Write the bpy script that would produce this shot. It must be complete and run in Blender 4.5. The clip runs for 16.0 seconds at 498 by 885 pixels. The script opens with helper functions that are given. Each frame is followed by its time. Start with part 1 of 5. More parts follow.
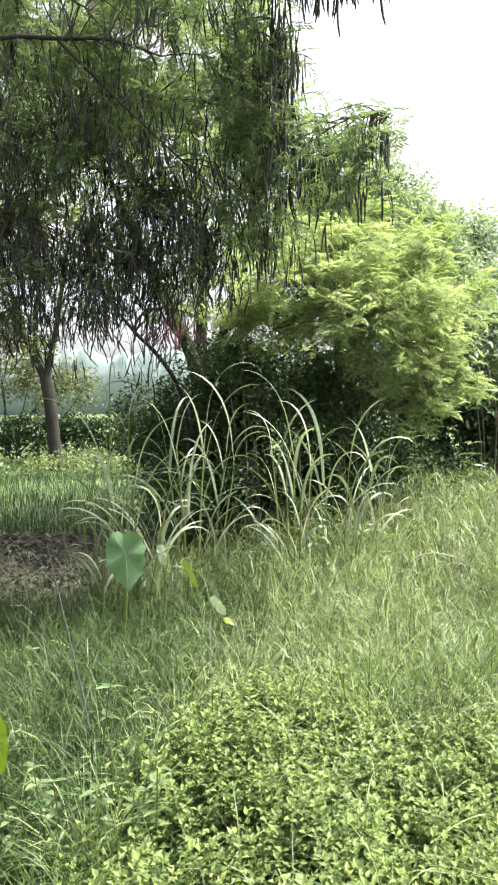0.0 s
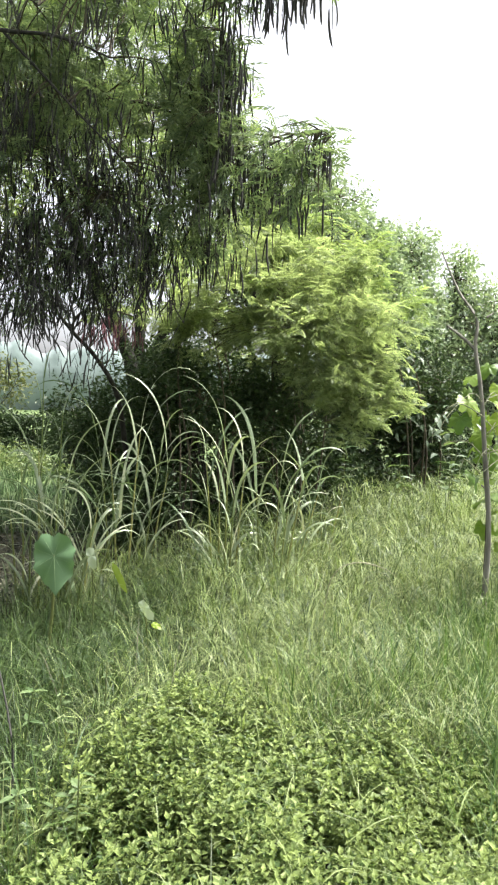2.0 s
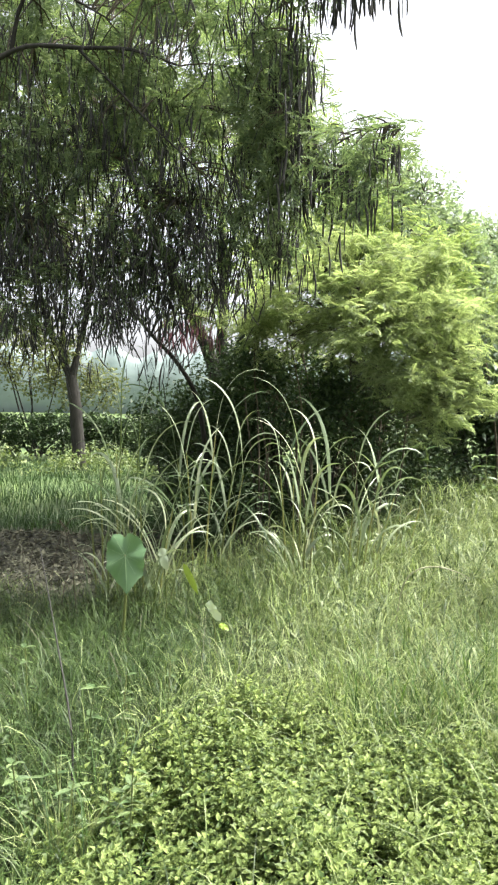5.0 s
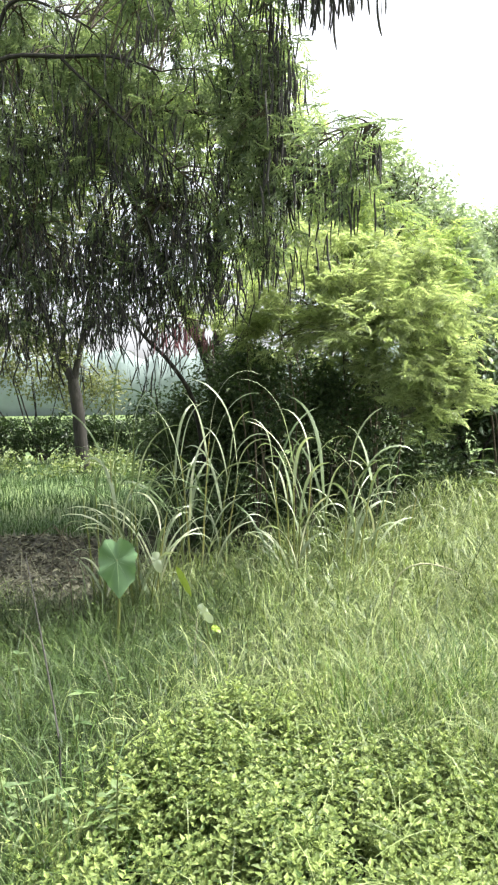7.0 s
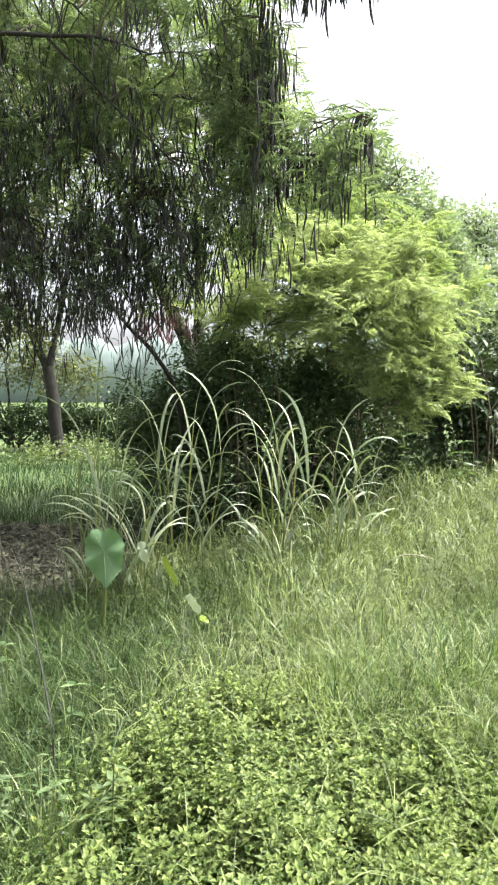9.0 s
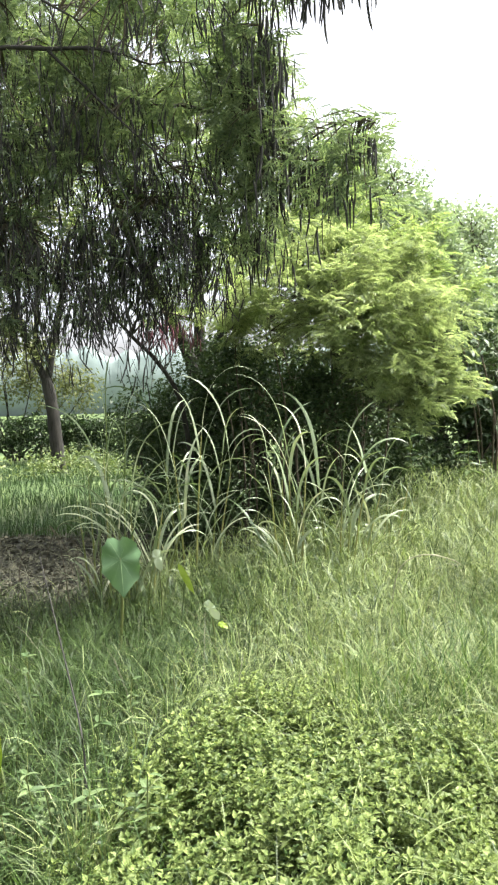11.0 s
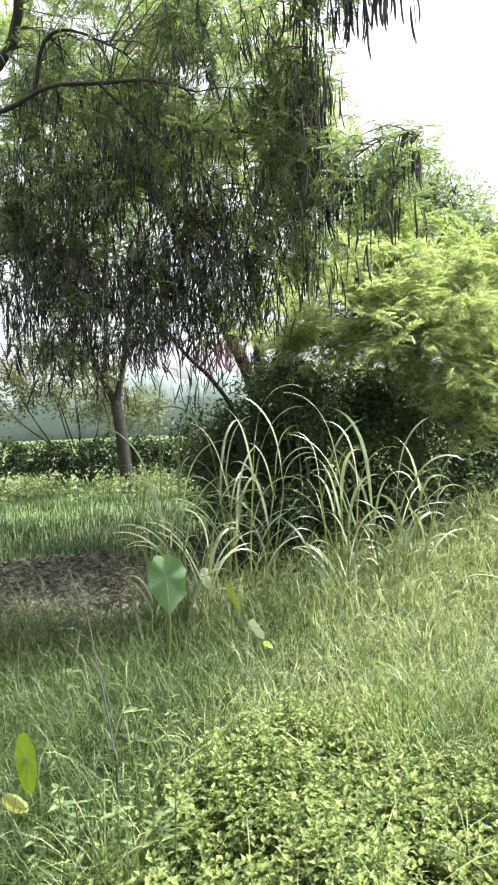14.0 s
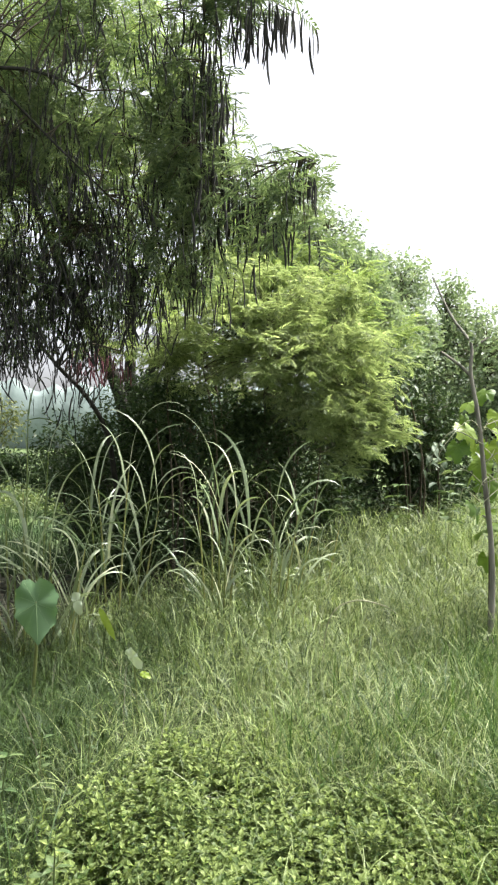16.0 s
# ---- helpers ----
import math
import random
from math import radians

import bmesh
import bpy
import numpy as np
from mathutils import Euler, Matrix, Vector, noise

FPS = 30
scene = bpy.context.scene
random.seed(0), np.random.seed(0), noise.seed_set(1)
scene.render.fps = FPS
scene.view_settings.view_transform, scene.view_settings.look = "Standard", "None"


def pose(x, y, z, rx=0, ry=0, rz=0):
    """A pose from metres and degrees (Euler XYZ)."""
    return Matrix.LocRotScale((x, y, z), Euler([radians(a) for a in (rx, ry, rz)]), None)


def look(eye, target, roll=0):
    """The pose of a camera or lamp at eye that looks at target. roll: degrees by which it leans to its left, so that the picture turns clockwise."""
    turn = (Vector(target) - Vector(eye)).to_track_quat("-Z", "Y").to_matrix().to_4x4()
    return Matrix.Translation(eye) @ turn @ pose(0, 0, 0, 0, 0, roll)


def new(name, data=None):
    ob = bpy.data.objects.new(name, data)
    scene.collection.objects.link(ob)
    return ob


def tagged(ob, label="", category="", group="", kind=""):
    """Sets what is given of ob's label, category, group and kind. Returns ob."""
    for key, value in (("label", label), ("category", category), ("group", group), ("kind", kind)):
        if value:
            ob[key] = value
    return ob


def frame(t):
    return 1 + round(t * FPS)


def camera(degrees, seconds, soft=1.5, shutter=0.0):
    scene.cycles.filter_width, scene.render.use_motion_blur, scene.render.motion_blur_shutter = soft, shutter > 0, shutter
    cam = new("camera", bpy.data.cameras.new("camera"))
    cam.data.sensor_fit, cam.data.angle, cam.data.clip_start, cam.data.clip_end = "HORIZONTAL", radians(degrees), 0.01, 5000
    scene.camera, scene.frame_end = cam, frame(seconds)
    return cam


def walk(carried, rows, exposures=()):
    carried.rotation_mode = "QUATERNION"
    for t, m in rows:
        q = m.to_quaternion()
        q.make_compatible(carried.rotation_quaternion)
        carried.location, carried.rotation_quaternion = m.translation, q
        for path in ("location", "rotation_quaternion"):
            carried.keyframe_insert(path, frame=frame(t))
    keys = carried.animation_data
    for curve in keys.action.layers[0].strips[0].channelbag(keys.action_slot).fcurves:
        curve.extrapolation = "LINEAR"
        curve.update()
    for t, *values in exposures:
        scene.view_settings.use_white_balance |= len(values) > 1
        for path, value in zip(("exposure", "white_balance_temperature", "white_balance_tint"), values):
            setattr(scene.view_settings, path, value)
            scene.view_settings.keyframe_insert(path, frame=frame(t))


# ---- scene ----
cam = camera(38.9, 16.0, soft=2.3)
PATH = [
    (0, (0.000, 0.000, 1.500), (0.001, 4.991, 1.195), -0.80),
    (0.5, (-0.022, -0.008, 1.497), (0.265, 4.973, 1.169), -0.64),
    (1, (-0.046, -0.012, 1.498), (0.373, 4.949, 1.043), 0.94),
    (1.5, (-0.038, -0.020, 1.505), (0.369, 4.951, 1.143), 1.43),
    (2, (-0.000, -0.039, 1.522), (0.462, 4.932, 1.245), 1.66),
    (2.5, (0.063, -0.048, 1.532), (0.386, 4.933, 1.247), 1.28),
    (3, (0.120, -0.064, 1.538), (0.324, 4.923, 1.233), 1.42),
    (3.5, (0.140, -0.054, 1.537), (0.023, 4.928, 1.119), 1.23),
    (4, (0.150, -0.044, 1.538), (-0.087, 4.931, 1.098), 0.06),
    (4.5, (0.142, -0.034, 1.530), (-0.037, 4.951, 1.196), 0.49),
    (4.7, (0.127, -0.023, 1.522), (-0.062, 4.966, 1.242), 0.88),
    (6.8, (0.235, -0.040, 1.547), (-0.047, 4.943, 1.253), -1.07),
    (7, (0.234, -0.041, 1.550), (-0.013, 4.944, 1.252), -0.75),
    (7.5, (0.225, -0.049, 1.551), (-0.084, 4.937, 1.349), -0.59),
    (8, (0.231, -0.051, 1.556), (0.102, 4.939, 1.268), -1.58),
    (8.5, (0.204, -0.039, 1.553), (0.076, 4.948, 1.223), -0.98),
    (9, (0.150, -0.029, 1.555), (0.095, 4.956, 1.179), -0.04),
    (9.5, (0.091, -0.026, 1.549), (0.017, 4.959, 1.165), -0.65),
    (9.7, (0.072, -0.037, 1.550), (0.046, 4.953, 1.242), -1.62),
    (11.8, (0.064, -0.031, 1.535), (0.025, 4.957, 1.201), -1.63),
    (12, (0.089, -0.022, 1.533), (-0.018, 4.967, 1.230), -2.07),
    (12.5, (0.123, -0.022, 1.534), (-0.197, 4.964, 1.327), -1.59),
    (13, (0.166, -0.024, 1.532), (-0.155, 4.960, 1.300), -1.29),
    (13.5, (0.188, -0.019, 1.529), (-0.281, 4.953, 1.284), -2.18),
    (14, (0.204, -0.020, 1.528), (-0.328, 4.949, 1.362), -2.52),
    (14.5, (0.183, 0.003, 1.526), (-0.039, 4.993, 1.321), -1.63),
    (15, (0.125, 0.066, 1.528), (0.111, 5.059, 1.258), 1.39),
    (15.5, (0.086, 0.103, 1.522), (0.346, 5.096, 1.498), 1.25),
    (16, (0.050, 0.107, 1.526), (0.530, 5.084, 1.480), 0.17),
]
EXPOSURES = [(0.0, 1.96), (0.6, 1.88), (2.0, 1.71), (3.0, 1.70), (4.0, 1.84), (4.6, 1.86), (7.0, 2.00), (9.0, 1.87), (12.0, 1.92), (13.0, 1.96), (14.5, 2.00), (15.3, 1.84), (16.0, 1.48)]
walk(cam, [(t, look(eye, target, roll)) for t, eye, target, roll in PATH], EXPOSURES)

# ---------------------------------------------------------------- world, sun, exposure
SUN_AZ, SUN_EL = radians(80), radians(63)      # from +Y towards +X; height over the horizon
world = bpy.data.worlds.new("sky_world")
world.use_nodes = True
scene.world = world
wn = world.node_tree
sky = wn.nodes.new("ShaderNodeTexSky")
sky.sky_type, sky.sun_disc = "NISHITA", False
sky.sun_elevation, sky.sun_rotation = SUN_EL, SUN_AZ
sky.air_density, sky.dust_density, sky.ozone_density = 0.65, 6.5, 0.6
haze = wn.nodes.new("ShaderNodeHueSaturation")          # milky humid air
haze.inputs["Saturation"].default_value, haze.inputs["Value"].default_value = 0.35, 1.15
wn.links.new(sky.outputs[0], haze.inputs["Color"])
wn.links.new(haze.outputs[0], wn.nodes["Background"].inputs[0])
wn.nodes["Background"].inputs[1].default_value = 0.15

sun_data = bpy.data.lights.new("sun", "SUN")
sun_data.energy, sun_data.angle, sun_data.color = 3.4, radians(0.8), (1.0, 0.975, 0.945)
sun = new("sun", sun_data)
sun_dir = Vector((math.sin(SUN_AZ) * math.cos(SUN_EL), math.cos(SUN_AZ) * math.cos(SUN_EL), math.sin(SUN_EL)))
sun.matrix_world = look(sun_dir * 60, (0, 0, 0))

# ---------------------------------------------------------------- mesh helpers
rng = np.random.default_rng(11)
ORIGIN = {}


def A(*v):
    return np.array(v, float)


def build_mesh(name, V, F, mat, smooth=False):
    """A mesh from arrays of vertices and of faces that all have the same number of corners."""
    V, F = np.asarray(V, np.float32), np.asarray(F, np.int32)
    me = bpy.data.meshes.new(name)
    n, k = F.shape
    me.vertices.add(len(V))
    me.vertices.foreach_set("co", V.ravel())
    me.loops.add(n * k)
    me.loops.foreach_set("vertex_index", F.ravel())
    me.polygons.add(n)
    me.polygons.foreach_set("loop_start", np.arange(n, dtype=np.int32) * k)
    me.polygons.foreach_set("use_smooth", np.full(n, smooth))
    me.materials.append(mat)
    me.update(calc_edges=True)
    me.validate()
    return me


def thing(name, label, category, at=(0, 0, 0), group="", kind=""):
    ob = tagged(new(name), label, category, group, kind)
    ob.location = at
    ORIGIN[ob.name] = A(*at)
    return ob


def part(name, V, F, mat, parent, label="", smooth=False):
    """One mesh, given in world metres, as a part of a thing."""
    ob = new(name, build_mesh(name, np.asarray(V) - ORIGIN.get(parent.name, 0), F, mat, smooth))
    ob.parent = parent
    if label:
        ob["label"] = label
    return ob


def placed(name, me, parent, m, label=""):
    """A part that shares the mesh me, at the world pose m."""
    ob = new(name, me)
    ob.parent = parent
    ob.matrix_basis = Matrix.Translation(-Vector(ORIGIN[parent.name])) @ m
    if label:
        ob["label"] = label
    return ob


def stuff(name, V, F, mat, label, category, smooth=False):
    return tagged(new(name, build_mesh(name, V, F, mat, smooth)), label, category, kind="stuff")


def norm(v):
    return v / np.maximum(np.linalg.norm(v, axis=-1, keepdims=True), 1e-9)


def basis(d, roll=0.0, scale=1.0):
    """Turn matrices whose x axes are the directions d, z axes as far up as can be, then rolled."""
    d = norm(np.asarray(d, float))
    up = np.tile(A(0, 0, 1), (len(d), 1))
    up[np.abs(d[:, 2]) > 0.98] = A(0.3, 1, 0)
    y = norm(np.cross(up, d))
    z = np.cross(d, y)
    r = np.broadcast_to(np.asarray(roll, float), len(d))[:, None]
    y, z = np.cos(r) * y + np.sin(r) * z, -np.sin(r) * y + np.cos(r) * z
    s = np.broadcast_to(np.asarray(scale, float), len(d))[:, None, None]
    return np.stack([d, y, z], axis=2) * s


def stamp(tv, tf, mats, org):
    n, m = len(org), len(tv)
    V = (np.einsum("nij,mj->nmi", mats, tv) + np.asarray(org)[:, None, :]).reshape(-1, 3)
    F = (tf[None] + (np.arange(n) * m)[:, None, None]).reshape(-1, tf.shape[1])
    return V, F


def join(*pieces):
    Vs, Fs, k = [], [], 0
    for V, F in pieces:
        Vs.append(V)
        Fs.append(F + k)
        k += len(V)
    return np.concatenate(Vs), np.concatenate(Fs)


def tube(points, radii, sides=8, wobble=0.0, sub=4):
    """A tapered round limb along a smooth line through the points."""
    P = np.asarray(points, float)
    R = np.asarray(radii, float)
    n = len(P)
    t = np.linspace(0, n - 1, (n - 1) * sub + 1)
    i = np.clip(t.astype(int), 0, n - 2)
    f = (t - i)[:, None]
    p0, p1, p2, p3 = P[np.maximum(i - 1, 0)], P[i], P[i + 1], P[np.minimum(i + 2, n - 1)]
    C = 0.5 * (2 * p1 + (p2 - p0) * f + (2 * p0 - 5 * p1 + 4 * p2 - p3) * f ** 2 + (3 * p1 - p0 - 3 * p2 + p3) * f ** 3)
    r = R[i] * (1 - f[:, 0]) + R[i + 1] * f[:, 0]
    T = norm(np.gradient(C, axis=0))
    ref = np.where(np.abs(T[:, 2:3]) > 0.9, A(0, 1, 0), A(0, 0, 1))
    U = norm(np.cross(T, ref))
    W = np.cross(T, U)
    a = np.arange(sides) * 2 * math.pi / sides
    rr = r[:, None] * (1 + wobble * rng.standard_normal((len(C), sides)))
    V = C[:, None, :] + rr[:, :, None] * (np.cos(a)[None, :, None] * U[:, None, :] + np.sin(a)[None, :, None] * W[:, None, :])
    V = V.reshape(-1, 3)
    m = len(C)
    j, s = np.meshgrid(np.arange(m - 1), np.arange(sides), indexing="ij")
    s2 = (s + 1) % sides
    F = np.stack([j * sides + s, j * sides + s2, (j + 1) * sides + s2, (j + 1) * sides + s], -1).reshape(-1, 4)
    return V, F


def blades(base, az, lean, bend, length, width, segs=4, across=2, twist=0.0, keel=0.25, power=1.25):
    """Arching grass blades: each leaves its base at the angle lean from upright and curls over by bend towards the heading az."""
    base = np.asarray(base, float)
    n = len(base)
    h = np.stack([np.cos(az), np.sin(az), np.zeros(n)], 1)
    side0 = np.stack([-np.sin(az), np.cos(az), np.zeros(n)], 1)
    up = A(0, 0, 1)
    p = base.copy()
    rows = []
    for k in range(segs + 1):
        s = k / segs
        th = lean + bend * s ** power
        d = np.sin(th)[:, None] * h + np.cos(th)[:, None] * up
        nrm = np.cos(th)[:, None] * h - np.sin(th)[:, None] * up
        tw = (twist * s) if np.isscalar(twist) else (twist * s)[:, None]
        side = np.cos(tw) * side0 + np.sin(tw) * nrm
        w = width * (0.62 + 0.9 * s) * (1 - s) ** 0.75 if k < segs else width * 0.03
        if k == 0:
            w = width * 0.55
        w = np.asarray(w)[:, None] * 0.5
        if across == 2:
            rows.append(np.stack([p - side * w, p + side * w], 1))
        else:
            rows.append(np.stack([p - side * w - nrm * w * keel * -1, p, p + side * w + nrm * w * keel], 1))
        p = p + d * (length / segs)[:, None]
    V = np.stack(rows, 1).reshape(-1, 3)
    per = (segs + 1) * across
    f = []
    for k in range(segs):
        for c in range(across - 1):
            a = k * across + c
            f.append([a, a + 1, a + across + 1, a + across])
    F = (np.array(f)[None] + (np.arange(n) * per)[:, None, None]).reshape(-1, 4)
    return V, F


def leaf_shape(width=0.5, fold=0.2, droop=0.25, stations=(0.0, 0.28, 0.62, 1.0), prof=(0.0, 1.0, 0.8, 0.0)):
    """A pointed leaf of length 1 along x, folded at its midrib and drooping."""
    V, F = [], []
    idx = []
    for s, w in zip(stations, prof):
        zc = -droop * s * s
        hw = width * 0.5 * w
        if hw == 0:
            idx.append((len(V),))
            V.append((s, 0, zc))
        else:
            idx.append((len(V), len(V) + 1, len(V) + 2))
            V += [(s, -hw, zc + fold * hw), (s, 0, zc), (s, hw, zc + fold * hw)]
    for a, b in zip(idx, idx[1:]):
        if len(a) == 1:
            F += [(a[0], b[0], b[1]), (a[0], b[1], b[2])]
        elif len(b) == 1:
            F += [(a[0], b[0], a[1]), (a[1], b[0], a[2])]
        else:
            F += [(a[0], b[0], b[1]), (a[0], b[1], a[1]), (a[1], b[1], b[2]), (a[1], b[2], a[2])]
    return np.array(V, float), np.array(F)


def frond_shape(pairs=9, seed=0, reach=0.36, wide=0.030):
    """A feathered leaf of length 1 along x: a rib with paired narrow side leaflets that droop at their tips."""
    r = np.random.default_rng(seed)
    V, F = [], []
    rib = lambda s: A(s, 0, -0.22 * s * s)

    def quad(a, b, c, d):
        k = len(V)
        V.extend([a, b, c, d])
        F.extend([(k, k + 1, k + 2), (k, k + 2, k + 3)])

    quad(rib(0) + A(0, -.009, 0), rib(0) + A(0, .009, 0), rib(1) + A(0, .004, 0), rib(1) + A(0, -.004, 0))
    for i in range(pairs):
        s = 0.14 + 0.86 * i / (pairs - 1)
        ln = reach * (0.62 + 0.38 * math.sin(math.pi * min(1, 0.15 + s * 0.8))) * r.uniform(0.8, 1.15)
        for sg in (-1, 1):
            ang = radians(r.uniform(46, 70)) * (1 - 0.5 * s)
            d = A(math.cos(ang), sg * math.sin(ang), r.uniform(-.25, .05))
            q = A(-d[1], d[0], 0.0)
            o = rib(s)
            w = wide * r.uniform(0.8, 1.25)
            m = o + d * ln * .45
            quad(o, m + q * w, o + d * ln + A(0, 0, -.25 * ln), m - q * w)
    return np.array(V), np.array(F)


def pod_shape(length=0.18, width=0.017, curve=0.1, plain=False):
    """A flat hanging seed pod along x with a stalk, swollen over its seeds."""
    S = np.array([0, .07, .16, .36, .56, .76, .93, 1.0])
    Wd = np.array([.12, .14, .75, 1.0, .95, 1.0, .62, .05]) * width * .5
    if plain:
        S, Wd = S[[0, 2, 4, 6, 7]], Wd[[0, 2, 4, 6, 7]]
    V = []
    for s, w in zip(S, Wd):
        y = curve * length * (s - s * s) * 1.6
        t = max(0.0016, w * 0.42)
        V += [(s * length, y - w, 0), (s * length, y, t), (s * length, y + w, 0), (s * length, y, -t)]
    F = []
    for k in range(len(S) - 1):
        for c in range(4):
            a, b = k * 4 + c, k * 4 + (c + 1) % 4
            F.append((a, b, b + 4, a + 4))
    return np.array(V), np.array(F)


def inside(poly, x, y):
    """Which points lie within a polygon of the plan."""
    ok = np.zeros(len(x), bool)
    q = len(poly)
    for i in range(q):
        (x0, y0), (x1, y1) = poly[i], poly[(i + 1) % q]
        c = ((y0 > y) != (y1 > y)) & (x < (x1 - x0) * (y - y0) / (y1 - y0 + 1e-12) + x0)
        ok ^= c
    return ok


def field(x, y, size, shift=0.0):
    """Smooth random values of about -1 to 1 over the plan."""
    return np.array([noise.noise(Vector((a / size + shift, b / size, shift))) for a, b in zip(x, y)])


def ball(n):
    v = rng.standard_normal((n, 3))
    return norm(v) * rng.random((n, 1)) ** (1 / 3)


# ---------------------------------------------------------------- materials
def node_mat(name):
    m = bpy.data.materials.new(name)
    m.use_nodes = True
    return m, m.node_tree.nodes, m.node_tree.links


def leaf_mat(name, dark, light, thru=0.35, rough=0.5, own=False, vein=18.0, spots=None, gloss=0.35, lo=0.35, hi=0.93):
    """Living leaf: colour that differs leaf by leaf and blotches on each, light passing through, waxy gloss."""
    m, N, L = node_mat(name)
    out, p = N["Material Output"], N["Principled BSDF"]
    if own:
        src = N.new("ShaderNodeObjectInfo").outputs["Random"]
    else:
        src = N.new("ShaderNodeNewGeometry").outputs["Random Per Island"]
    co = N.new("ShaderNodeTexCoord").outputs["Object"]
    nz = N.new("ShaderNodeTexNoise")
    nz.inputs["Scale"].default_value, nz.inputs["Detail"].default_value = vein, 4
    L.new(co, nz.inputs["Vector"])
    big = N.new("ShaderNodeTexNoise")
    big.inputs["Scale"].default_value, big.inputs["Detail"].default_value = 1.7, 3
    L.new(co, big.inputs["Vector"])
    add = N.new("ShaderNodeMath")
    add.operation = "MULTIPLY_ADD"
    L.new(nz.outputs["Fac"], add.inputs[0])
    add.inputs[1].default_value = 0.5
    L.new(src, add.inputs[2])
    add2 = N.new("ShaderNodeMath")
    add2.operation = "MULTIPLY_ADD"
    L.new(big.outputs["Fac"], add2.inputs[0])
    add2.inputs[1].default_value = 0.7
    L.new(add.outputs[0], add2.inputs[2])
    ramp = N.new("ShaderNodeValToRGB")
    ramp.color_ramp.elements[0].position, ramp.color_ramp.elements[1].position = lo, 1.55 / 1.6
    ramp.color_ramp.elements[0].color, ramp.color_ramp.elements[1].color = (*dark, 1), (*light, 1)
    if spots:
        e = ramp.color_ramp.elements.new(hi + 0.055)
        e.color = (*spots, 1)
        ramp.color_ramp.elements[1].position = hi
    sc = N.new("ShaderNodeMath")
    sc.operation = "MULTIPLY"
    sc.inputs[1].default_value = 0.62
    L.new(add2.outputs[0], sc.inputs[0])
    L.new(sc.outputs[0], ramp.inputs["Fac"])
    L.new(ramp.outputs["Color"], p.inputs["Base Color"])
    p.inputs["Roughness"].default_value = rough
    p.inputs["Specular IOR Level"].default_value = gloss
    tr = N.new("ShaderNodeBsdfTranslucent")
    warm = N.new("ShaderNodeMixRGB")
    warm.blend_type = "MULTIPLY"
    warm.inputs[0].default_value = 1
    warm.inputs[2].default_value = (1.2, 1.25, 0.75, 1)
    L.new(ramp.outputs["Color"], warm.inputs[1])
    L.new(warm.outputs[0], tr.inputs["Color"])
    mix = N.new("ShaderNodeMixShader")
    mix.inputs[0].default_value = thru
    L.new(p.outputs[0], mix.inputs[1])
    L.new(tr.outputs[0], mix.inputs[2])
    L.new(mix.outputs[0], out.inputs["Surface"])
    bump = N.new("ShaderNodeBump")
    bump.inputs["Strength"].default_value, bump.inputs["Distance"].default_value = 0.3, 0.002
    L.new(nz.outputs["Fac"], bump.inputs["Height"])
    L.new(bump.outputs[0], p.inputs["Normal"])
    return m


def rough_mat(name, dark, light, scale=14.0, rough=0.85, stretch=(1, 1, 1), bump_d=0.01, per_piece=False, big_scale=1.3):
    """Bark, soil, dry husk: two sizes of mottling and relief."""
    m, N, L = node_mat(name)
    p = N["Principled BSDF"]
    co = N.new("ShaderNodeTexCoord").outputs["Object"]
    mp = N.new("ShaderNodeMapping")
    mp.inputs["Scale"].default_value = stretch
    L.new(co, mp.inputs["Vector"])
    a = N.new("ShaderNodeTexNoise")
    a.inputs["Scale"].default_value, a.inputs["Detail"].default_value = scale, 6
    b = N.new("ShaderNodeTexNoise")
    b.inputs["Scale"].default_value, b.inputs["Detail"].default_value = big_scale, 4
    L.new(mp.outputs[0], a.inputs["Vector"])
    L.new(co, b.inputs["Vector"])
    s = N.new("ShaderNodeMath")
    s.operation = "MULTIPLY_ADD"
    s.inputs[1].default_value = 0.6
    L.new(a.outputs["Fac"], s.inputs[0])
    s2 = N.new("ShaderNodeMath")
    s2.operation = "MULTIPLY_ADD"
    s2.inputs[1].default_value = 0.45
    L.new(b.outputs["Fac"], s2.inputs[0])
    if per_piece:
        L.new(N.new("ShaderNodeNewGeometry").outputs["Random Per Island"], s2.inputs[2])
    else:
        s2.inputs[2].default_value = 0.0
    L.new(s2.outputs[0], s.inputs[2])
    ramp = N.new("ShaderNodeValToRGB")
    ramp.color_ramp.elements[0].position, ramp.color_ramp.elements[1].position = 0.38, 0.78 if not per_piece else 1.0
    ramp.color_ramp.elements[0].color, ramp.color_ramp.elements[1].color = (*dark, 1), (*light, 1)
    L.new(s.outputs[0], ramp.inputs["Fac"])
    L.new(ramp.outputs["Color"], p.inputs["Base Color"])
    p.inputs["Roughness"].default_value = rough
    p.inputs["Specular IOR Level"].default_value = 0.25
    bump = N.new("ShaderNodeBump")
    bump.inputs["Strength"].default_value, bump.inputs["Distance"].default_value = 0.7, bump_d
    L.new(a.outputs["Fac"], bump.inputs["Height"])
    L.new(bump.outputs[0], p.inputs["Normal"])
    return m


